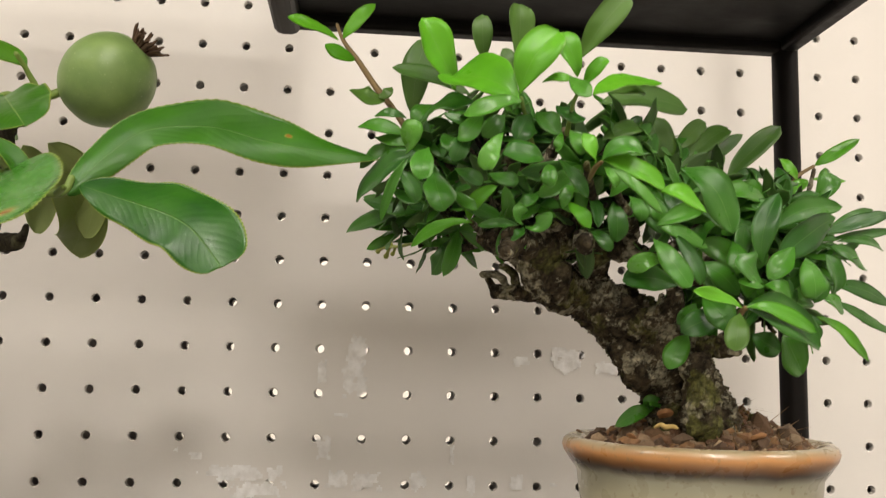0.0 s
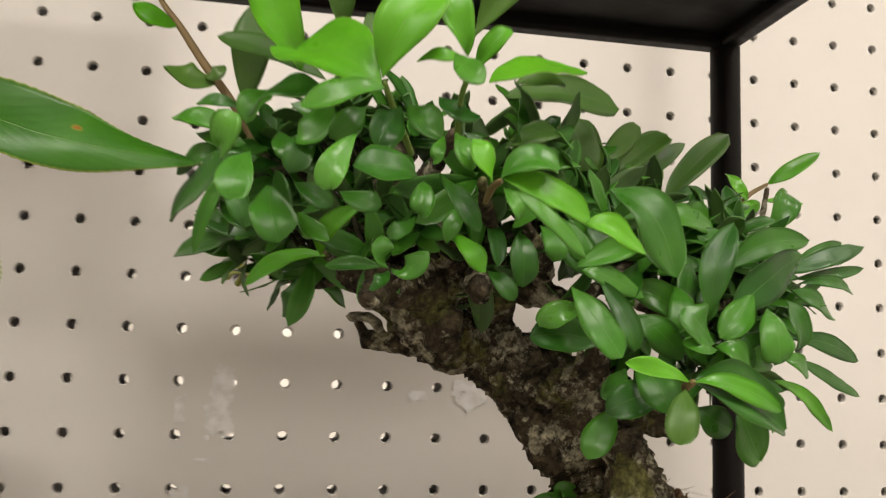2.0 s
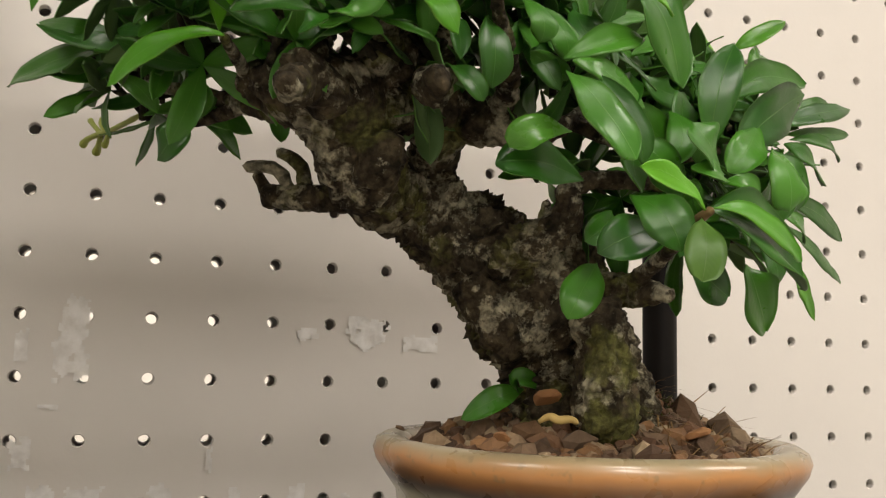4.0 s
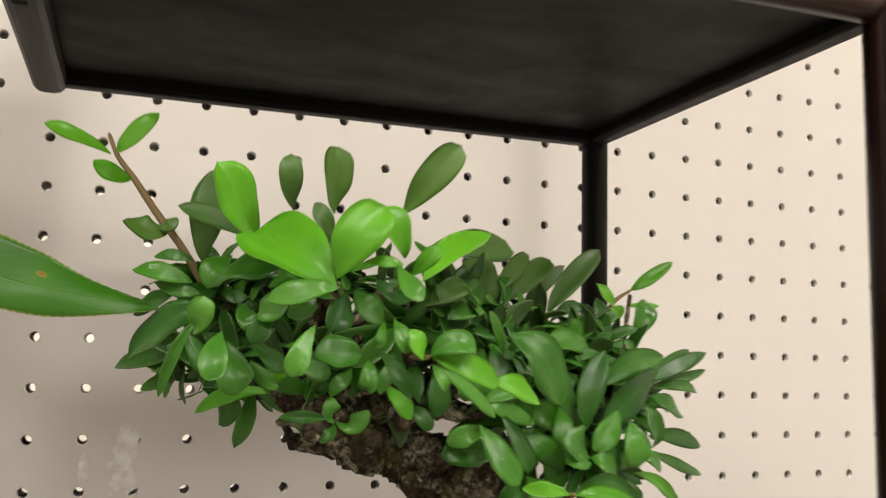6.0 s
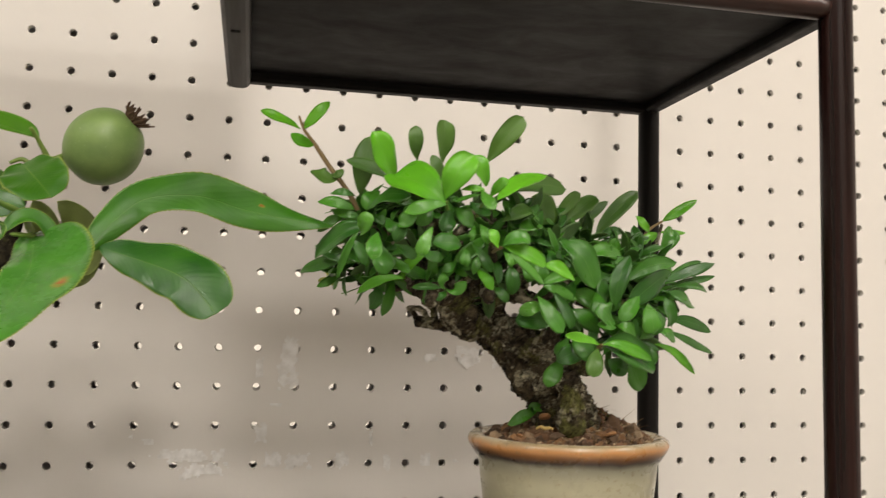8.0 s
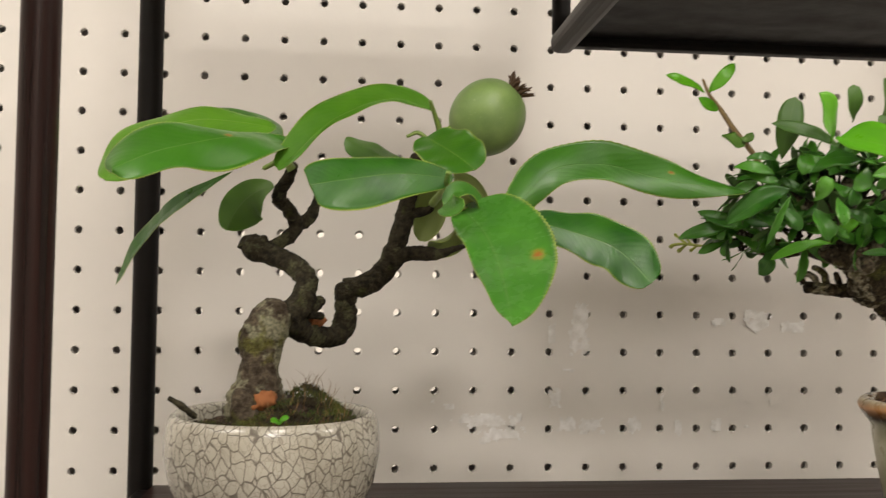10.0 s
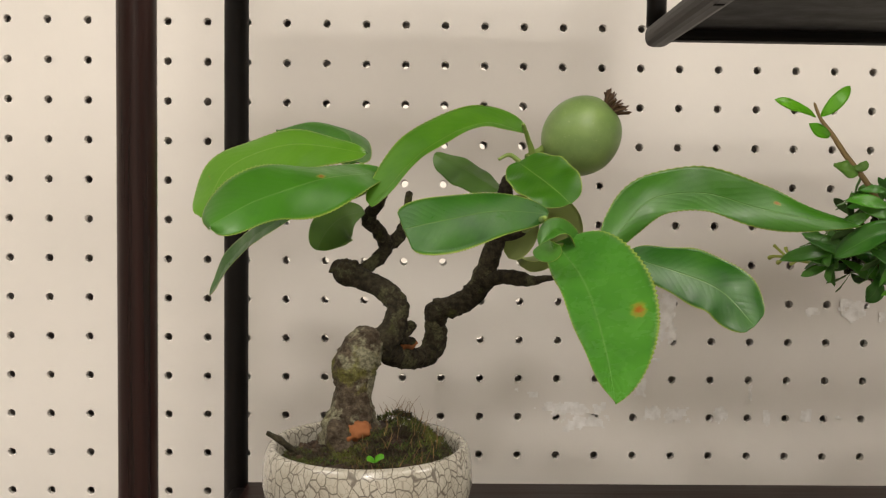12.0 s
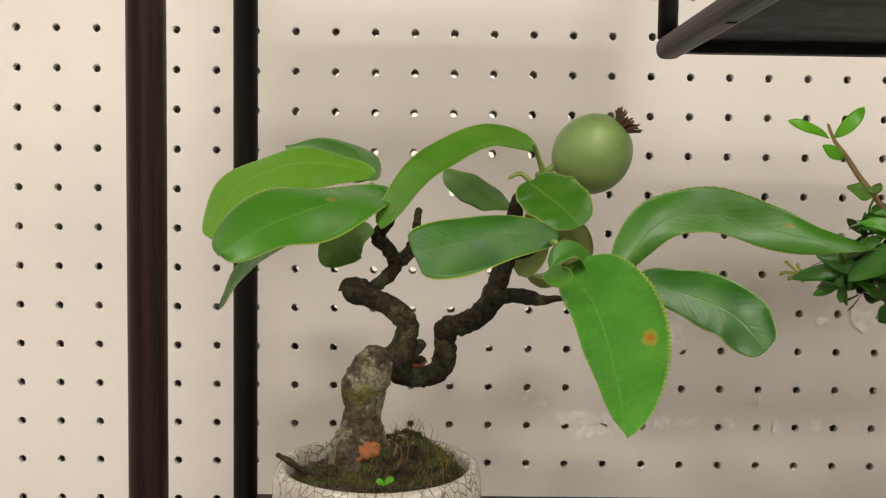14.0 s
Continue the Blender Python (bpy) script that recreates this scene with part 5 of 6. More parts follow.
small_leaf(((-0.0227, -0.2580, 1.2862), (-0.0224, -0.2645, 1.2912), (-0.0159, -0.2660, 1.2959)), 0.0045, (0.07, -0.9, 0.33), YOUNG, fold=0.25, droop=0.02, twist=0.51)
small_leaf(((-0.0117, -0.2840, 1.2817), (-0.0130, -0.2885, 1.2840), (-0.0135, -0.2880, 1.2874)), 0.0042, (-0.10, -0.9, 0.45), LIGHT, fold=0.05, droop=0.13, twist=0.03)
small_leaf(((-0.0110, -0.2840, 1.2816), (-0.0083, -0.2895, 1.2813), (-0.0051, -0.2900, 1.2844)), 0.0046, (0.23, -0.9, 0.16), LIGHT, fold=0.18, droop=0.12, twist=0.06)
small_leaf(((-0.0122, -0.2820, 1.2820), (-0.0177, -0.2825, 1.2823), (-0.0230, -0.2780, 1.2820)), 0.0029, (-0.13, -0.9, 0.22), SMALL, fold=0.37, droop=0.01, twist=-0.02)
small_leaf(((-0.0115, -0.2840, 1.2812), (-0.0132, -0.2875, 1.2791), (-0.0152, -0.2860, 1.2773)), 0.0030, (-0.27, -0.9, 0.39), SMALL, fold=0.22, droop=0.07, twist=0.54)
small_leaf(((-0.0115, -0.2920, 1.3105), (-0.0143, -0.2975, 1.3052), (-0.0161, -0.2980, 1.3014)), 0.0064, (0.25, -0.9, 0.45), SMALL, fold=0.34, droop=0.03, twist=-0.61)
small_leaf(((-0.0098, -0.2920, 1.3112), (-0.0076, -0.2965, 1.3073), (-0.0043, -0.2960, 1.3040)), 0.0062, (-0.14, -0.9, 0.48), SMALL, fold=0.31, droop=0.03, twist=-0.11)
small_leaf(((-0.0172, -0.2860, 1.3117), (-0.0204, -0.2895, 1.3075), (-0.0235, -0.2880, 1.3046)), 0.0054, (0.26, -0.9, 0.20), SMALL, fold=0.21, droop=0.05, twist=-0.49)
small_leaf(((-0.0229, -0.2820, 1.3133), (-0.0263, -0.2855, 1.3078), (-0.0299, -0.2840, 1.3045)), 0.0063, (0.03, -0.9, 0.51), SMALL, fold=0.05, droop=0.05, twist=0.29)
small_leaf(((-0.0021, -0.2980, 1.3050), (-0.0012, -0.3025, 1.3007), (0.0001, -0.3020, 1.2975)), 0.0042, (0.03, -0.9, 0.33), LIGHT, fold=0.21, droop=0.01, twist=0.30)
small_leaf(((-0.0043, -0.2980, 1.3045), (-0.0058, -0.3015, 1.3006), (-0.0062, -0.3000, 1.2986)), 0.0026, (-0.18, -0.9, 0.48), SMALL, fold=0.30, droop=0.15, twist=-0.20)
small_leaf(((0.0044, -0.3000, 1.2960), (0.0023, -0.3045, 1.2988), (-0.0002, -0.3040, 1.3024)), 0.0053, (0.09, -0.9, 0.41), YOUNG, fold=0.15, droop=0.14, twist=0.15)
small_leaf(((0.0056, -0.3000, 1.2967), (0.0097, -0.3035, 1.2998), (0.0156, -0.3020, 1.2984)), 0.0068, (-0.02, -0.9, 0.51), LIGHT, fold=0.34, droop=0.12, twist=-0.27, peak=(0.95, 0.48))
small_leaf(((0.0059, -0.3000, 1.2969), (0.0128, -0.3015, 1.2951), (0.0230, -0.2980, 1.2907)), 0.0069, (0.08, -0.9, 0.31), YOUNG, fold=0.30, droop=0.05, twist=-0.50, peak=(0.95, 0.48))
small_leaf(((0.0072, -0.3020, 1.2945), (0.0142, -0.3035, 1.2895), (0.0216, -0.3000, 1.2835)), 0.0037, (0.11, -0.9, 0.18), LIGHT, fold=0.10, droop=0.12, twist=-0.58)
small_leaf(((0.0240, -0.2920, 1.2909), (0.0290, -0.2935, 1.2904), (0.0371, -0.2900, 1.2860)), 0.0058, (-0.23, -0.9, 0.51), YOUNG, fold=0.24, droop=0.05, twist=-0.18)
small_leaf(((0.0062, -0.3000, 1.2952), (0.0075, -0.3035, 1.2920), (0.0088, -0.3020, 1.2893)), 0.0029, (0.08, -0.9, 0.16), LIGHT, fold=0.36, droop=0.03, twist=-0.14)
small_leaf(((0.0019, -0.2780, 1.2898), (0.0047, -0.2825, 1.2860), (0.0077, -0.2820, 1.2819)), 0.0048, (0.11, -0.9, 0.26), YOUNG, fold=0.06, droop=0.00, twist=-0.28)
small_leaf(((0.0201, -0.2620, 1.2937), (0.0198, -0.2655, 1.2873), (0.0205, -0.2640, 1.2808)), 0.0074, (0.31, -0.9, 0.48), SMALL, fold=0.32, droop=0.14, twist=0.42)
small_leaf(((0.0135, -0.2720, 1.3092), (0.0207, -0.2695, 1.3136), (0.0285, -0.2620, 1.3170)), 0.0072, (-0.24, -0.9, 0.37), OLIVE, fold=0.24, droop=0.14, twist=-0.01, peak=(0.95, 0.48))
small_leaf(((0.0040, -0.2760, 1.2951), (0.0013, -0.2805, 1.2917), (0.0002, -0.2800, 1.2875)), 0.0038, (0.18, -0.9, 0.54), SMALL, fold=0.27, droop=0.10, twist=-0.54)
small_leaf(((0.0215, -0.2720, 1.2933), (0.0237, -0.2755, 1.2891), (0.0239, -0.2740, 1.2856)), 0.0052, (0.17, -0.9, 0.39), SMALL, fold=0.15, droop=0.14, twist=0.46)
small_leaf(((0.0217, -0.2820, 1.2994), (0.0164, -0.2835, 1.2949), (0.0134, -0.2800, 1.2915)), 0.0046, (-0.07, -0.9, 0.38), SMALL, fold=0.28, droop=0.05, twist=0.56)
small_leaf(((-0.0297, -0.2760, 1.2985), (-0.0256, -0.2815, 1.2951), (-0.0225, -0.2820, 1.2928)), 0.0044, (-0.19, -0.9, 0.26), SMALL, fold=0.38, droop=0.13, twist=0.18)
small_leaf(((-0.0213, -0.2840, 1.2956), (-0.0175, -0.2895, 1.2933), (-0.0138, -0.2900, 1.2923)), 0.0047, (-0.07, -0.9, 0.29), SMALL, fold=0.14, droop=0.06, twist=0.44)
small_leaf(((-0.0448, -0.2580, 1.3017), (-0.0407, -0.2625, 1.2959), (-0.0389, -0.2620, 1.2910)), 0.0051, (-0.34, -0.9, 0.20), SMALL, fold=0.28, droop=0.09, twist=0.06)
small_leaf(((0.0453, -0.2360, 1.3100), (0.0426, -0.2385, 1.3173), (0.0404, -0.2360, 1.3275)), 0.0127, (-0.09, -0.9, 0.53), OLIVE, fold=0.10, droop=0.01, twist=0.17, peak=(0.95, 0.48))
small_leaf(((0.0510, -0.2280, 1.3159), (0.0557, -0.2285, 1.3232), (0.0640, -0.2240, 1.3304)), 0.0065, (0.33, -0.9, 0.54), OLIVE, fold=0.25, droop=0.05, twist=0.59, peak=(0.95, 0.48))
small_leaf(((0.0541, -0.2280, 1.3141), (0.0623, -0.2275, 1.3219), (0.0732, -0.2220, 1.3293)), 0.0082, (-0.29, -0.9, 0.23), OLIVE, fold=0.36, droop=0.13, twist=-0.39, peak=(0.95, 0.48))
small_leaf(((0.0625, -0.2240, 1.3133), (0.0685, -0.2235, 1.3201), (0.0804, -0.2180, 1.3282)), 0.0055, (0.19, -0.9, 0.18), OLIVE, fold=0.15, droop=0.14, twist=-0.37)
small_leaf(((0.0759, -0.2140, 1.3119), (0.0855, -0.2105, 1.3229), (0.1028, -0.2020, 1.3367)), 0.0082, (-0.24, -0.9, 0.46), OLIVE, fold=0.23, droop=0.14, twist=0.25, peak=(0.95, 0.48))
small_leaf(((0.0657, -0.2220, 1.3119), (0.0676, -0.2235, 1.3161), (0.0708, -0.2200, 1.3215)), 0.0059, (-0.17, -0.9, 0.35), OLIVE, fold=0.08, droop=0.00, twist=-0.48)
small_leaf(((0.0752, -0.2180, 1.3090), (0.0822, -0.2165, 1.3141), (0.0922, -0.2100, 1.3142)), 0.0047, (-0.13, -0.9, 0.17), SMALL, fold=0.38, droop=0.04, twist=-0.61)
small_leaf(((0.0385, -0.2680, 1.3032), (0.0475, -0.2695, 1.2973), (0.0548, -0.2660, 1.2845)), 0.0153, (0.27, -0.9, 0.42), SMALL, fold=0.27, droop=0.14, twist=0.32)
small_leaf(((0.0731, -0.2280, 1.2991), (0.0774, -0.2295, 1.3043), (0.0815, -0.2260, 1.3101)), 0.0066, (0.26, -0.9, 0.43), SMALL, fold=0.28, droop=0.11, twist=0.08)
small_leaf(((0.0594, -0.2420, 1.2992), (0.0689, -0.2415, 1.3023), (0.0795, -0.2360, 1.3007)), 0.0087, (0.04, -0.9, 0.65), SMALL, fold=0.21, droop=0.01, twist=0.48)
small_leaf(((0.0685, -0.2560, 1.2772), (0.0687, -0.2575, 1.2876), (0.0755, -0.2540, 1.2998)), 0.0079, (-0.23, -0.9, 0.50), SMALL, fold=0.18, droop=0.10, twist=-0.34)
small_leaf(((0.0743, -0.2520, 1.2882), (0.0858, -0.2495, 1.2956), (0.1028, -0.2420, 1.2983)), 0.0079, (0.25, -0.9, 0.26), SMALL, fold=0.19, droop=0.00, twist=-0.16)
small_leaf(((0.0715, -0.2580, 1.2764), (0.0824, -0.2555, 1.2854), (0.0972, -0.2480, 1.2939)), 0.0100, (0.26, -0.9, 0.13), SMALL, fold=0.10, droop=0.02, twist=0.64)
small_leaf(((0.1177, -0.1980, 1.3228), (0.1243, -0.1995, 1.3272), (0.1378, -0.1960, 1.3350)), 0.0052, (0.24, -0.9, 0.47), YOUNG, fold=0.23, droop=0.07, twist=-0.38)
small_leaf(((0.1099, -0.2000, 1.3166), (0.1054, -0.2025, 1.3202), (0.1025, -0.2000, 1.3248)), 0.0052, (0.15, -0.9, 0.20), YOUNG, fold=0.38, droop=0.11, twist=0.46)
small_leaf(((0.1036, -0.2020, 1.3098), (0.1067, -0.2035, 1.3127), (0.1140, -0.2000, 1.3163)), 0.0051, (0.29, -0.9, 0.52), YOUNG, fold=0.33, droop=0.13, twist=-0.17)
small_leaf(((0.1097, -0.2120, 1.3053), (0.1134, -0.2135, 1.3115), (0.1169, -0.2100, 1.3178)), 0.0086, (0.06, -0.9, 0.17), LIGHT, fold=0.35, droop=0.05, twist=0.17, peak=(0.95, 0.48))
small_leaf(((0.1147, -0.2000, 1.3172), (0.1218, -0.2005, 1.3174), (0.1314, -0.1960, 1.3178)), 0.0029, (0.10, -0.9, 0.51), YOUNG, fold=0.06, droop=0.09, twist=0.14)
small_leaf(((0.0995, -0.2360, 1.2903), (0.1125, -0.2335, 1.2950), (0.1308, -0.2260, 1.3005)), 0.0057, (-0.17, -0.9, 0.49), SMALL, fold=0.15, droop=0.13, twist=0.23)
small_leaf(((0.1036, -0.2340, 1.2892), (0.1155, -0.2315, 1.2911), (0.1318, -0.2240, 1.2944)), 0.0036, (0.09, -0.9, 0.27), SMALL, fold=0.34, droop=0.13, twist=0.47)
small_leaf(((0.1044, -0.2320, 1.2938), (0.1130, -0.2315, 1.2979), (0.1239, -0.2260, 1.3010)), 0.0031, (0.27, -0.9, 0.40), SMALL, fold=0.25, droop=0.08, twist=0.28)
small_leaf(((0.1051, -0.2340, 1.2881), (0.1161, -0.2325, 1.2891), (0.1269, -0.2260, 1.2867)), 0.0040, (0.34, -0.9, 0.27), SMALL, fold=0.29, droop=0.07, twist=-0.59)
small_leaf(((0.1005, -0.2380, 1.2859), (0.1089, -0.2365, 1.2833), (0.1178, -0.2300, 1.2793)), 0.0069, (0.03, -0.9, 0.38), SMALL, fold=0.12, droop=0.01, twist=-0.35)
small_leaf(((0.0838, -0.2540, 1.2797), (0.0834, -0.2585, 1.2729), (0.0844, -0.2580, 1.2664)), 0.0102, (0.20, -0.9, 0.51), LIGHT, fold=0.09, droop=0.15, twist=0.28, peak=(0.95, 0.48))
small_leaf(((0.0977, -0.2400, 1.2829), (0.1000, -0.2425, 1.2767), (0.1000, -0.2400, 1.2699)), 0.0086, (0.23, -0.9, 0.34), SMALL, fold=0.33, droop=0.09, twist=-0.70)
small_leaf(((0.1016, -0.2360, 1.2733), (0.1148, -0.2315, 1.2725), (0.1307, -0.2220, 1.2681)), 0.0059, (0.09, -0.9, 0.13), SMALL, fold=0.06, droop=0.07, twist=0.33)
small_leaf(((0.0936, -0.2400, 1.2623), (0.1073, -0.2325, 1.2581), (0.1236, -0.2200, 1.2483)), 0.0043, (-0.25, -0.9, 0.27), YOUNG, fold=0.30, droop=0.12, twist=0.55)
small_leaf(((0.1018, -0.2360, 1.2684), (0.1157, -0.2295, 1.2638), (0.1340, -0.2180, 1.2581)), 0.0040, (-0.14, -0.9, 0.29), SMALL, fold=0.06, droop=0.06, twist=0.15)
small_leaf(((0.0921, -0.2460, 1.2681), (0.0977, -0.2455, 1.2669), (0.1033, -0.2400, 1.2637)), 0.0061, (0.33, -0.9, 0.44), LIGHT, fold=0.15, droop=0.10, twist=0.51)
small_leaf(((0.0646, -0.2640, 1.2705), (0.0592, -0.2685, 1.2744), (0.0557, -0.2680, 1.2780)), 0.0105, (0.20, -0.9, 0.42), SMALL, fold=0.11, droop=0.00, twist=-0.09)
small_leaf(((0.0643, -0.2660, 1.2690), (0.0590, -0.2695, 1.2695), (0.0554, -0.2680, 1.2705)), 0.0045, (0.27, -0.9, 0.52), SMALL, fold=0.30, droop=0.06, twist=-0.31)
small_leaf(((0.0662, -0.2620, 1.2697), (0.0699, -0.2645, 1.2684), (0.0745, -0.2620, 1.2625)), 0.0073, (0.09, -0.9, 0.48), SMALL, fold=0.25, droop=0.04, twist=-0.25)
small_leaf(((0.0265, -0.2780, 1.2805), (0.0300, -0.2835, 1.2735), (0.0349, -0.2840, 1.2663)), 0.0072, (0.01, -0.9, 0.13), LIGHT, fold=0.14, droop=0.14, twist=-0.33, peak=(0.95, 0.48))
small_leaf(((0.0345, -0.2720, 1.2829), (0.0384, -0.2765, 1.2750), (0.0409, -0.2760, 1.2678)), 0.0051, (-0.26, -0.9, 0.45), SMALL, fold=0.38, droop=0.02, twist=-0.58)
small_leaf(((0.0433, -0.2520, 1.2698), (0.0325, -0.2565, 1.2715), (0.0243, -0.2560, 1.2706)), 0.0092, (-0.29, -0.9, 0.21), SMALL, fold=0.27, droop=0.13, twist=0.61)
small_leaf(((0.0380, -0.2580, 1.2770), (0.0302, -0.2605, 1.2762), (0.0261, -0.2580, 1.2729)), 0.0059, (-0.00, -0.9, 0.17), LIGHT, fold=0.20, droop=0.15, twist=-0.22, peak=(0.95, 0.48))
small_leaf(((0.0450, -0.2620, 1.2758), (0.0520, -0.2635, 1.2725), (0.0590, -0.2600, 1.2669)), 0.0076, (-0.23, -0.9, 0.22), SMALL, fold=0.09, droop=0.15, twist=0.48)
small_leaf(((0.0302, -0.2700, 1.2853), (0.0367, -0.2715, 1.2883), (0.0461, -0.2680, 1.2920)), 0.0057, (-0.14, -0.9, 0.36), SMALL, fold=0.35, droop=0.01, twist=0.22)
small_leaf(((0.0307, -0.2720, 1.2844), (0.0366, -0.2725, 1.2832), (0.0466, -0.2680, 1.2796)), 0.0050, (0.24, -0.9, 0.20), SMALL, fold=0.06, droop=0.11, twist=0.31)
small_leaf(((0.0541, -0.2740, 1.2619), (0.0437, -0.2815, 1.2646), (0.0357, -0.2840, 1.2653)), 0.0038, (-0.22, -0.9, 0.21), YOUNG, fold=0.16, droop=0.05, twist=-0.65)
small_leaf(((0.0546, -0.2740, 1.2619), (0.0674, -0.2705, 1.2595), (0.0827, -0.2620, 1.2515)), 0.0146, (0.34, -0.9, 0.38), SMALL, fold=0.38, droop=0.03, twist=-0.19)
small_leaf(((0.0542, -0.2760, 1.2621), (0.0657, -0.2735, 1.2610), (0.0796, -0.2660, 1.2557)), 0.0060, (-0.20, -0.9, 0.53), YOUNG, fold=0.28, droop=0.15, twist=0.63)
small_leaf(((0.0458, -0.2640, 1.2655), (0.0482, -0.2705, 1.2613), (0.0505, -0.2720, 1.2551)), 0.0087, (-0.31, -0.9, 0.51), SMALL, fold=0.27, droop=0.13, twist=0.29)
small_leaf(((0.0531, -0.2740, 1.2606), (0.0499, -0.2795, 1.2552), (0.0486, -0.2800, 1.2496)), 0.0070, (-0.28, -0.9, 0.21), OLIVE, fold=0.21, droop=0.08, twist=-0.51, peak=(0.95, 0.48))
small_leaf(((0.0742, -0.2580, 1.2558), (0.0763, -0.2585, 1.2502), (0.0814, -0.2540, 1.2437)), 0.0109, (0.03, -0.9, 0.28), SMALL, fold=0.33, droop=0.11, twist=0.34)
small_leaf(((0.0555, -0.2620, 1.2602), (0.0459, -0.2665, 1.2584), (0.0387, -0.2660, 1.2547)), 0.0082, (-0.32, -0.9, 0.19), SMALL, fold=0.13, droop=0.09, twist=-0.39)
small_leaf(((0.0464, -0.2520, 1.2549), (0.0408, -0.2575, 1.2499), (0.0374, -0.2580, 1.2441)), 0.0073, (-0.21, -0.9, 0.39), SMALL, fold=0.17, droop=0.11, twist=-0.22)
small_leaf(((0.0708, -0.2480, 1.2649), (0.0800, -0.2465, 1.2677), (0.0937, -0.2400, 1.2660)), 0.0078, (0.31, -0.9, 0.20), SMALL, fold=0.37, droop=0.03, twist=-0.21)
small_leaf(((0.0675, -0.2500, 1.2558), (0.0711, -0.2515, 1.2528), (0.0771, -0.2480, 1.2505)), 0.0077, (-0.33, -0.9, 0.20), SMALL, fold=0.29, droop=0.14, twist=0.46)
small_leaf(((0.0489, -0.2520, 1.2823), (0.0555, -0.2535, 1.2813), (0.0635, -0.2500, 1.2770)), 0.0084, (-0.00, -0.9, 0.14), SMALL, fold=0.29, droop=0.06, twist=-0.27)
small_leaf(((0.0589, -0.2560, 1.2836), (0.0582, -0.2615, 1.2784), (0.0557, -0.2620, 1.2721)), 0.0061, (-0.25, -0.9, 0.28), SMALL, fold=0.17, droop=0.07, twist=-0.05)
small_leaf(((0.0788, -0.2560, 1.2829), (0.0723, -0.2615, 1.2768), (0.0673, -0.2620, 1.2718)), 0.0071, (-0.25, -0.9, 0.13), SMALL, fold=0.29, droop=0.06, twist=0.40)
small_leaf(((0.0472, -0.2620, 1.2879), (0.0426, -0.2675, 1.2818), (0.0376, -0.2680, 1.2786)), 0.0061, (-0.27, -0.9, 0.25), SMALL, fold=0.35, droop=0.07, twist=0.08)
small_leaf(((0.0667, -0.2500, 1.2900), (0.0636, -0.2535, 1.2841), (0.0659, -0.2520, 1.2772)), 0.0081, (0.33, -0.9, 0.35), SMALL, fold=0.25, droop=0.09, twist=-0.45)
small_leaf(((0.0812, -0.2500, 1.2743), (0.0778, -0.2535, 1.2669), (0.0795, -0.2520, 1.2600)), 0.0071, (0.07, -0.9, 0.43), SMALL, fold=0.19, droop=0.12, twist=-0.67)
small_leaf(((0.0592, -0.2460, 1.2940), (0.0646, -0.2465, 1.2905), (0.0723, -0.2420, 1.2924)), 0.0062, (-0.25, -0.9, 0.14), SMALL, fold=0.14, droop=0.07, twist=-0.44)
small_leaf(((0.0866, -0.2460, 1.2622), (0.0889, -0.2485, 1.2568), (0.0901, -0.2460, 1.2530)), 0.0053, (-0.13, -0.9, 0.39), SMALL, fold=0.16, droop=0.10, twist=-0.46)
small_leaf(((0.0450, -0.2240, 1.2311), (0.0382, -0.2245, 1.2290), (0.0328, -0.2200, 1.2245)), 0.0057, (0.03, -0.9, 0.53), LIGHT, fold=0.14, droop=0.05, twist=0.61)
small_leaf(((0.0427, -0.2260, 1.2304), (0.0412, -0.2295, 1.2335), (0.0478, -0.2280, 1.2314)), 0.0040, (0.03, -0.9, 0.35), SMALL, fold=0.33, droop=0.03, twist=-0.19)
small_leaf(((-0.0460, -0.2440, 1.3116), (-0.0512, -0.2435, 1.3096), (-0.0560, -0.2380, 1.3055)), 0.0047, (-0.02, -0.9, 0.17), SMALL, fold=0.25, droop=0.15, twist=0.54)
small_leaf(((-0.0271, -0.2120, 1.2851), (-0.0275, -0.2135, 1.2801), (-0.0298, -0.2100, 1.2749)), 0.0073, (-0.25, -0.9, 0.43), SMALL, fold=0.07, droop=0.12, twist=0.14)
small_leaf(((-0.0332, -0.2060, 1.2848), (-0.0247, -0.2115, 1.2860), (-0.0163, -0.2120, 1.2823)), 0.0044, (0.26, -0.9, 0.15), SMALL, fold=0.31, droop=0.09, twist=0.62)
small_leaf(((-0.0193, -0.2160, 1.2880), (-0.0231, -0.2155, 1.2850), (-0.0275, -0.2100, 1.2845)), 0.0043, (0.03, -0.9, 0.23), SMALL, fold=0.21, droop=0.13, twist=-0.62)
small_leaf(((-0.0128, -0.2260, 1.2869), (-0.0092, -0.2275, 1.2820), (-0.0076, -0.2240, 1.2777)), 0.0039, (-0.20, -0.9, 0.32), SMALL, fold=0.28, droop=0.14, twist=-0.30)
small_leaf(((-0.0258, -0.2220, 1.2908), (-0.0229, -0.2225, 1.2860), (-0.0233, -0.2180, 1.2817)), 0.0050, (0.27, -0.9, 0.24), SMALL, fold=0.05, droop=0.08, twist=-0.12)
small_leaf(((-0.0458, -0.2400, 1.3000), (-0.0415, -0.2455, 1.2956), (-0.0362, -0.2460, 1.2953)), 0.0064, (0.25, -0.9, 0.48), SMALL, fold=0.19, droop=0.01, twist=-0.60)
small_leaf(((-0.0282, -0.2620, 1.2948), (-0.0254, -0.2675, 1.2905), (-0.0218, -0.2680, 1.2886)), 0.0048, (-0.05, -0.9, 0.51), SMALL, fold=0.33, droop=0.14, twist=-0.30)
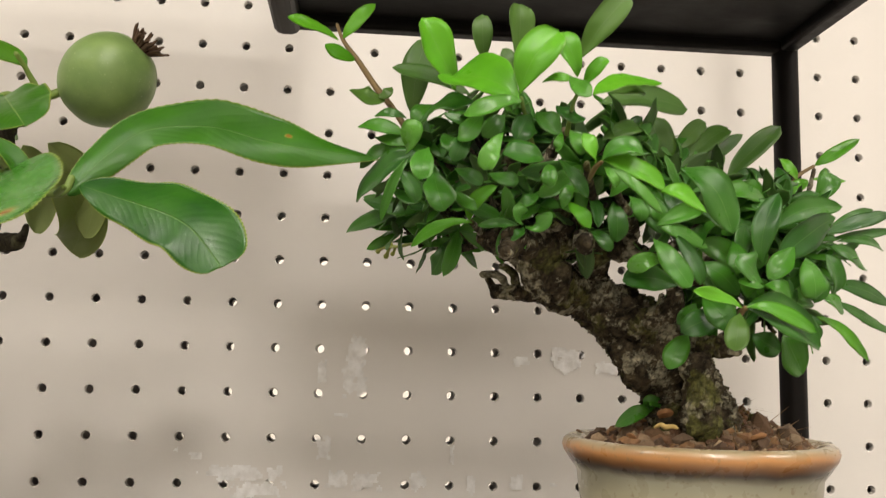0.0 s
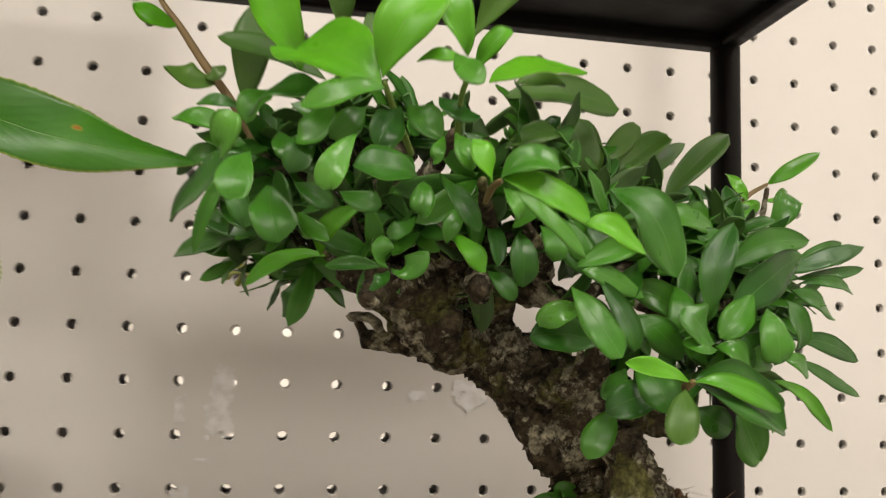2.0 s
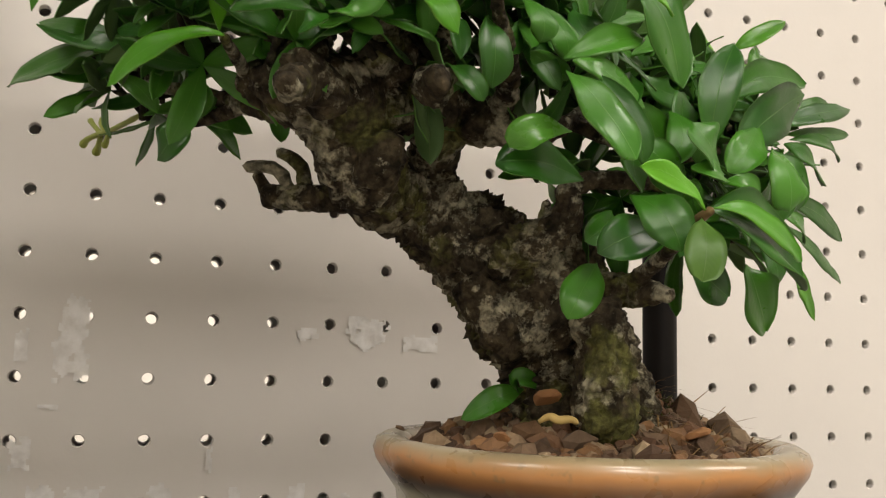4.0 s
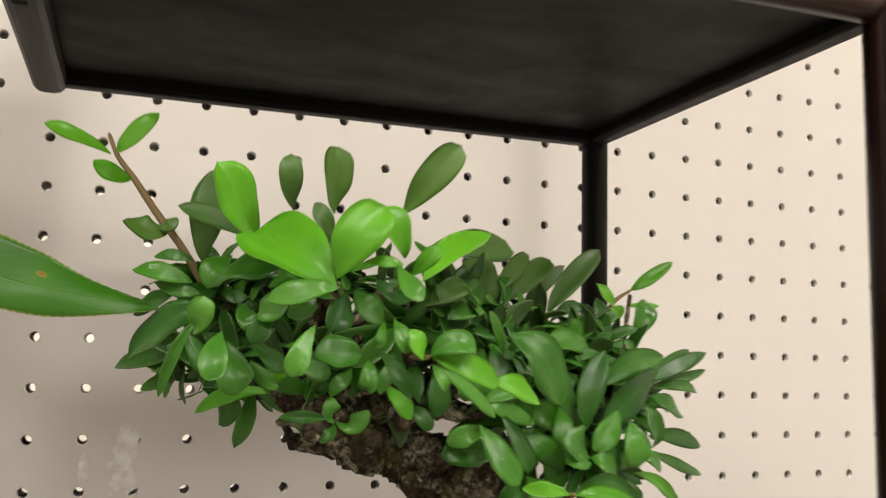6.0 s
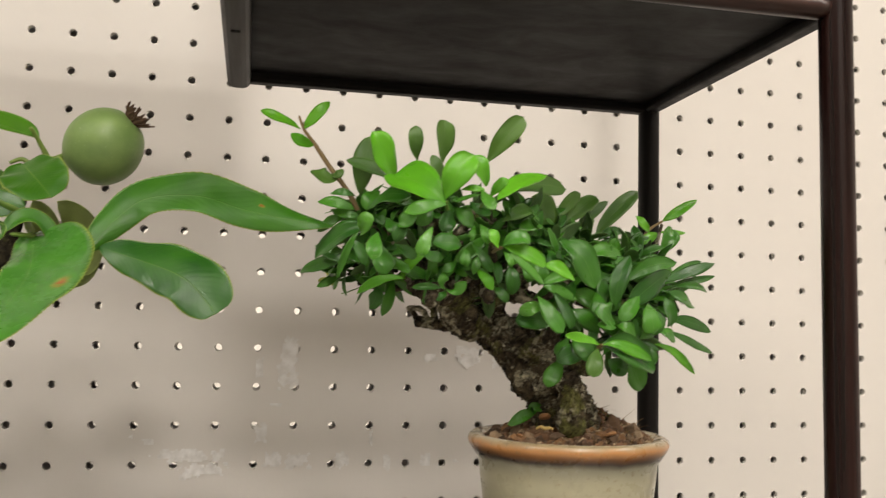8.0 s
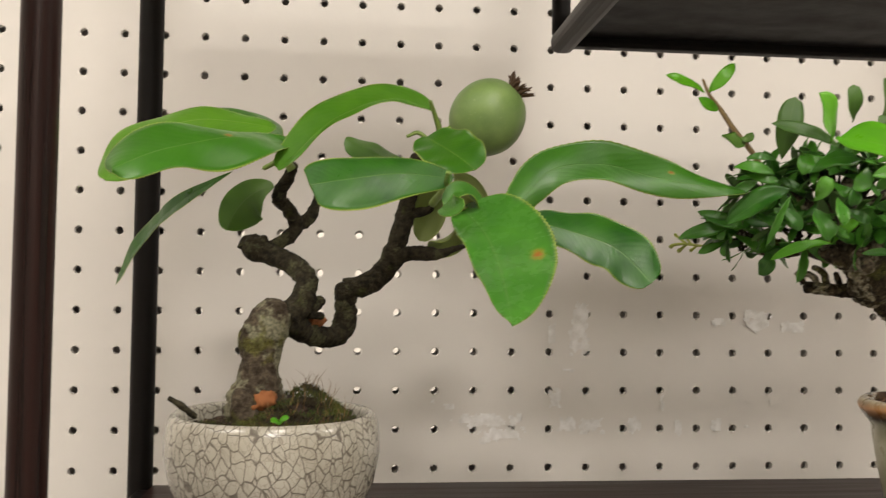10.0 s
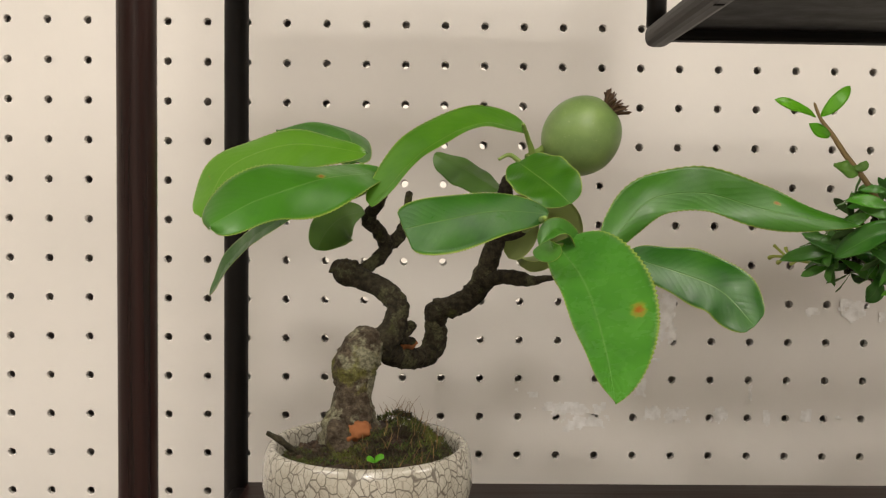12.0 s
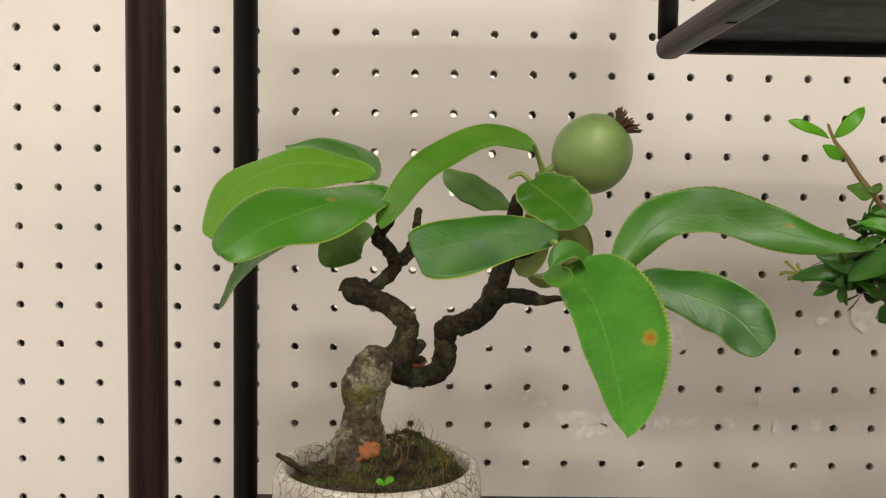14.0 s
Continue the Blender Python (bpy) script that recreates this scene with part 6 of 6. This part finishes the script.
small_leaf(((0.0125, -0.2620, 1.2845), (0.0151, -0.2665, 1.2815), (0.0179, -0.2660, 1.2778)), 0.0047, (0.22, -0.9, 0.21), SMALL, fold=0.35, droop=0.15, twist=0.59)
small_leaf(((-0.0049, -0.2720, 1.2938), (-0.0082, -0.2765, 1.2904), (-0.0113, -0.2760, 1.2893)), 0.0039, (-0.34, -0.9, 0.12), SMALL, fold=0.22, droop=0.06, twist=-0.29)
small_leaf(((-0.0338, -0.2620, 1.3202), (-0.0383, -0.2675, 1.3167), (-0.0398, -0.2680, 1.3114)), 0.0062, (-0.29, -0.9, 0.40), SMALL, fold=0.26, droop=0.08, twist=0.23)
small_leaf(((-0.0037, -0.2880, 1.3142), (-0.0006, -0.2915, 1.3110), (0.0036, -0.2900, 1.3105)), 0.0058, (0.03, -0.9, 0.42), SMALL, fold=0.19, droop=0.02, twist=-0.61)
small_leaf(((0.0217, -0.2660, 1.3063), (0.0273, -0.2645, 1.3095), (0.0348, -0.2580, 1.3105)), 0.0070, (-0.28, -0.9, 0.45), SMALL, fold=0.16, droop=0.04, twist=-0.25)
small_leaf(((0.0281, -0.2620, 1.2971), (0.0317, -0.2665, 1.2913), (0.0327, -0.2660, 1.2864)), 0.0062, (0.06, -0.9, 0.17), SMALL, fold=0.07, droop=0.14, twist=0.20)
small_leaf(((0.0390, -0.2560, 1.3004), (0.0387, -0.2615, 1.2942), (0.0429, -0.2620, 1.2899)), 0.0062, (-0.24, -0.9, 0.45), SMALL, fold=0.19, droop=0.05, twist=0.06)
small_leaf(((0.0712, -0.2440, 1.2856), (0.0705, -0.2495, 1.2812), (0.0692, -0.2500, 1.2757)), 0.0056, (-0.10, -0.9, 0.45), SMALL, fold=0.23, droop=0.04, twist=0.03)
small_leaf(((0.0482, -0.2540, 1.2642), (0.0438, -0.2585, 1.2604), (0.0405, -0.2580, 1.2578)), 0.0052, (0.09, -0.9, 0.19), SMALL, fold=0.26, droop=0.08, twist=-0.02)
small_leaf(((0.0546, -0.2520, 1.2768), (0.0505, -0.2575, 1.2718), (0.0524, -0.2580, 1.2675)), 0.0064, (0.06, -0.9, 0.37), SMALL, fold=0.37, droop=0.10, twist=-0.43)
small_leaf(((0.0919, -0.2440, 1.2771), (0.0918, -0.2475, 1.2722), (0.0905, -0.2460, 1.2659)), 0.0065, (0.16, -0.9, 0.53), SMALL, fold=0.16, droop=0.05, twist=-0.07)
small_leaf(((-0.0518, -0.2440, 1.3144), (-0.0466, -0.2495, 1.3124), (-0.0404, -0.2500, 1.3114)), 0.0041, (-0.13, -0.9, 0.25), SMALL, fold=0.12, droop=0.07, twist=-0.26)
small_leaf(((-0.0405, -0.2080, 1.2923), (-0.0347, -0.2125, 1.2889), (-0.0306, -0.2120, 1.2842)), 0.0042, (-0.15, -0.9, 0.28), SMALL, fold=0.15, droop=0.13, twist=0.23)
small_leaf(((-0.0439, -0.1960, 1.2878), (-0.0380, -0.2005, 1.2884), (-0.0329, -0.2000, 1.2901)), 0.0032, (0.21, -0.9, 0.26), SMALL, fold=0.11, droop=0.01, twist=0.47)
small_leaf(((-0.0545, -0.1980, 1.2954), (-0.0494, -0.2035, 1.2923), (-0.0423, -0.2040, 1.2919)), 0.0038, (0.35, -0.9, 0.13), SMALL, fold=0.34, droop=0.00, twist=-0.69)
small_leaf(((-0.0257, -0.2800, 1.3089), (-0.0289, -0.2845, 1.3026), (-0.0306, -0.2840, 1.2983)), 0.0053, (0.11, -0.9, 0.36), SMALL, fold=0.13, droop=0.15, twist=-0.39)
small_leaf(((-0.0331, -0.2760, 1.3080), (-0.0320, -0.2815, 1.3043), (-0.0304, -0.2820, 1.3019)), 0.0046, (-0.07, -0.9, 0.22), SMALL, fold=0.29, droop=0.04, twist=-0.08)


# the inner leaves, in small whorls on short shoots
def whorls():
    rng = random.Random(21)
    kinds = []
    for k in range(7):
        ln = rng.uniform(0.0115, 0.0175)
        kinds.append(leaf_mesh(((0, 0, 0), (ln * 0.5, 0, ln * rng.uniform(0.02, 0.14)), (ln, 0, ln * rng.uniform(-0.16, 0.04))), ln * rng.uniform(0.27, 0.36), (0, 0, 1), SMALL,
                               fold=rng.uniform(0.05, 0.3), wave=0.03, peak=(0.95, 0.70), n=10, m=4, twist=rng.uniform(-0.4, 0.4)))
    pads = [
        ((0.0028, -0.2520, 1.2931), (0.012, 0.01, 0.01), 7),
        ((0.0151, -0.2500, 1.2936), (0.012, 0.01, 0.01), 8),
        ((0.0291, -0.2460, 1.2991), (0.013, 0.01, 0.01), 8),
        ((0.0415, -0.2440, 1.2962), (0.012, 0.01, 0.009), 6),
        ((-0.0123, -0.2500, 1.2924), (0.012, 0.01, 0.01), 6),
        ((-0.0234, -0.2350, 1.2928), (0.013, 0.01, 0.009), 5),
        ((-0.0102, -0.2450, 1.3133), (0.026, 0.014, 0.012), 17),
        ((-0.0336, -0.2280, 1.3105), (0.017, 0.016, 0.012), 12),
        ((-0.0328, -0.2000, 1.2925), (0.018, 0.014, 0.008), 9),
        ((0.0153, -0.2540, 1.3120), (0.018, 0.014, 0.012), 11),
        ((0.0300, -0.2420, 1.3040), (0.018, 0.012, 0.010), 9),
        ((0.0400, -0.2300, 1.3080), (0.018, 0.012, 0.010), 8),
        ((0.0556, -0.2220, 1.3020), (0.020, 0.014, 0.012), 14),
        ((0.0822, -0.2220, 1.2927), (0.020, 0.016, 0.013), 14),
        ((0.1080, -0.2080, 1.2882), (0.013, 0.014, 0.010), 9),
        ((0.0680, -0.2320, 1.2738), (0.020, 0.014, 0.009), 12),
        ((0.0790, -0.2380, 1.2640), (0.014, 0.010, 0.006), 6),
        ((-0.0219, -0.2300, 1.2970), (0.018, 0.014, 0.010), 7),
        ((0.0960, -0.2080, 1.3030), (0.014, 0.012, 0.008), 6),
        ((0.0706, -0.2280, 1.2910), (0.022, 0.014, 0.012), 12),
        ((0.0970, -0.2200, 1.2783), (0.014, 0.014, 0.009), 8)]
    for c, r, count in pads:
        for _ in range(count):
            d = Vector((rng.gauss(0, 1), rng.gauss(0, 1), rng.gauss(0.25, 0.8))).normalized()
            q = Vector(c) + Vector((d.x * r[0], d.y * r[1], d.z * r[2])) * rng.uniform(0.35, 0.9)
            axis = (d + Vector((0, -0.15, 0.55))).normalized()
            verts, faces = [], []
            tube(verts, faces, [q - axis * 0.010 - d * 0.002, q - axis * 0.004, q], [0.0008, 0.0006, 0.0005], 6, 0.0016, 0.1, 300)
            part("shoot", mesh_of("shoot", verts, faces, BARK_DARK), tree_b)
            turn = axis.to_track_quat("Z", "Y").to_matrix().to_4x4()
            n = rng.randint(5, 6)
            spin = rng.random() * 6.283
            for k in range(n):
                m = Matrix.Translation(q) @ turn @ Matrix.Rotation(spin + 2.4 * k, 4, "Z") @ Matrix.Rotation(-rng.uniform(-0.15, 0.85), 4, "Y") @ Matrix.Rotation(rng.uniform(-0.4, 0.4), 4, "X") @ Matrix.Scale(rng.uniform(0.75, 1.15), 4)
                ob = new("leaf", rng.choice(kinds))
                ob.parent = tree_b
                ob.matrix_parent_inverse = Matrix.Translation(tree_b.location).inverted()
                ob.matrix_basis = m


whorls()


def clear_of_trunk_b(x, y):
    return math.hypot(x - 0.058, y + 0.221) > 0.011


scatter("grit", height_b, POT_B, 0.0360, 1300, 0.00150, GRIT, 31, "red-brown grit and small stones covering the soil", clear_of_trunk_b)
blades("dry_rootlets", height_b, POT_B, 0.0345, 190, 0.0085, 0.00026, DRY, 33, "straw-coloured rootlets and dry stems on the grit", lambda x, y: clear_of_trunk_b(x, y) and x > 0.055, 1.2, 0.9)
blades("moss", height_b, (0.070, -0.222), 0.015, 1300, 0.0026, 0.00022, MOSS, 34, "dark moss at the foot of the gnarled trunk", None, 0.8)


def stone(at, size, turn, mat, label):
    """A small chipped stone, flattened and bedded where it lies."""
    own = bmesh.new()
    bmesh.ops.create_icosphere(own, subdivisions=2, radius=1.0)
    m = Euler((0.2, 0.3, turn)).to_matrix()
    for v in own.verts:
        q = v.co * (1 + 0.28 * noise.noise(v.co * 1.7 + Vector(at) * 900))
        v.co = Vector(at) + m @ Vector((q.x * 1.25, q.y * 0.8, max(q.z, -0.6) * 0.5)) * size
    return tagged(new("stone", mesh_bm("stone", own, mat)), label, "stone", "loose stones in the celadon pot")


stone((0.0443, -0.2360, 1.2300), 0.0029, 1.8, PEBBLE_TAN, "orange-tan chipped stone lying on the grit")
stone((0.0282, -0.2520, 1.2239), 0.0018, 1.1, PEBBLE_TAN, "orange-tan chipped stone lying on the grit")
stone((0.0688, -0.2500, 1.2240), 0.0021, 2.8, PEBBLE_TAN, "orange-tan chipped stone lying on the grit")
stone((0.0237, -0.2060, 1.2217), 0.0011, 0.6, PEBBLE_BROWN, "tiny brown crumb lying on the pot rim")
limb("root", DRY_ROOT, None,
     [(0.0360, -0.2500, 1.2263, 0.0004), (0.0376, -0.2510, 1.2273, 0.0007), (0.0388, -0.2520, 1.2267, 0.0008), (0.0418, -0.2510, 1.2268, 0.0007), (0.0428, -0.2520, 1.2261, 0.0004)], sides=8, step=0.0006, rough=0.2, scale=500.0)
tagged(bpy.data.objects["root"], "curled yellow dry root lying on the grit", "root")
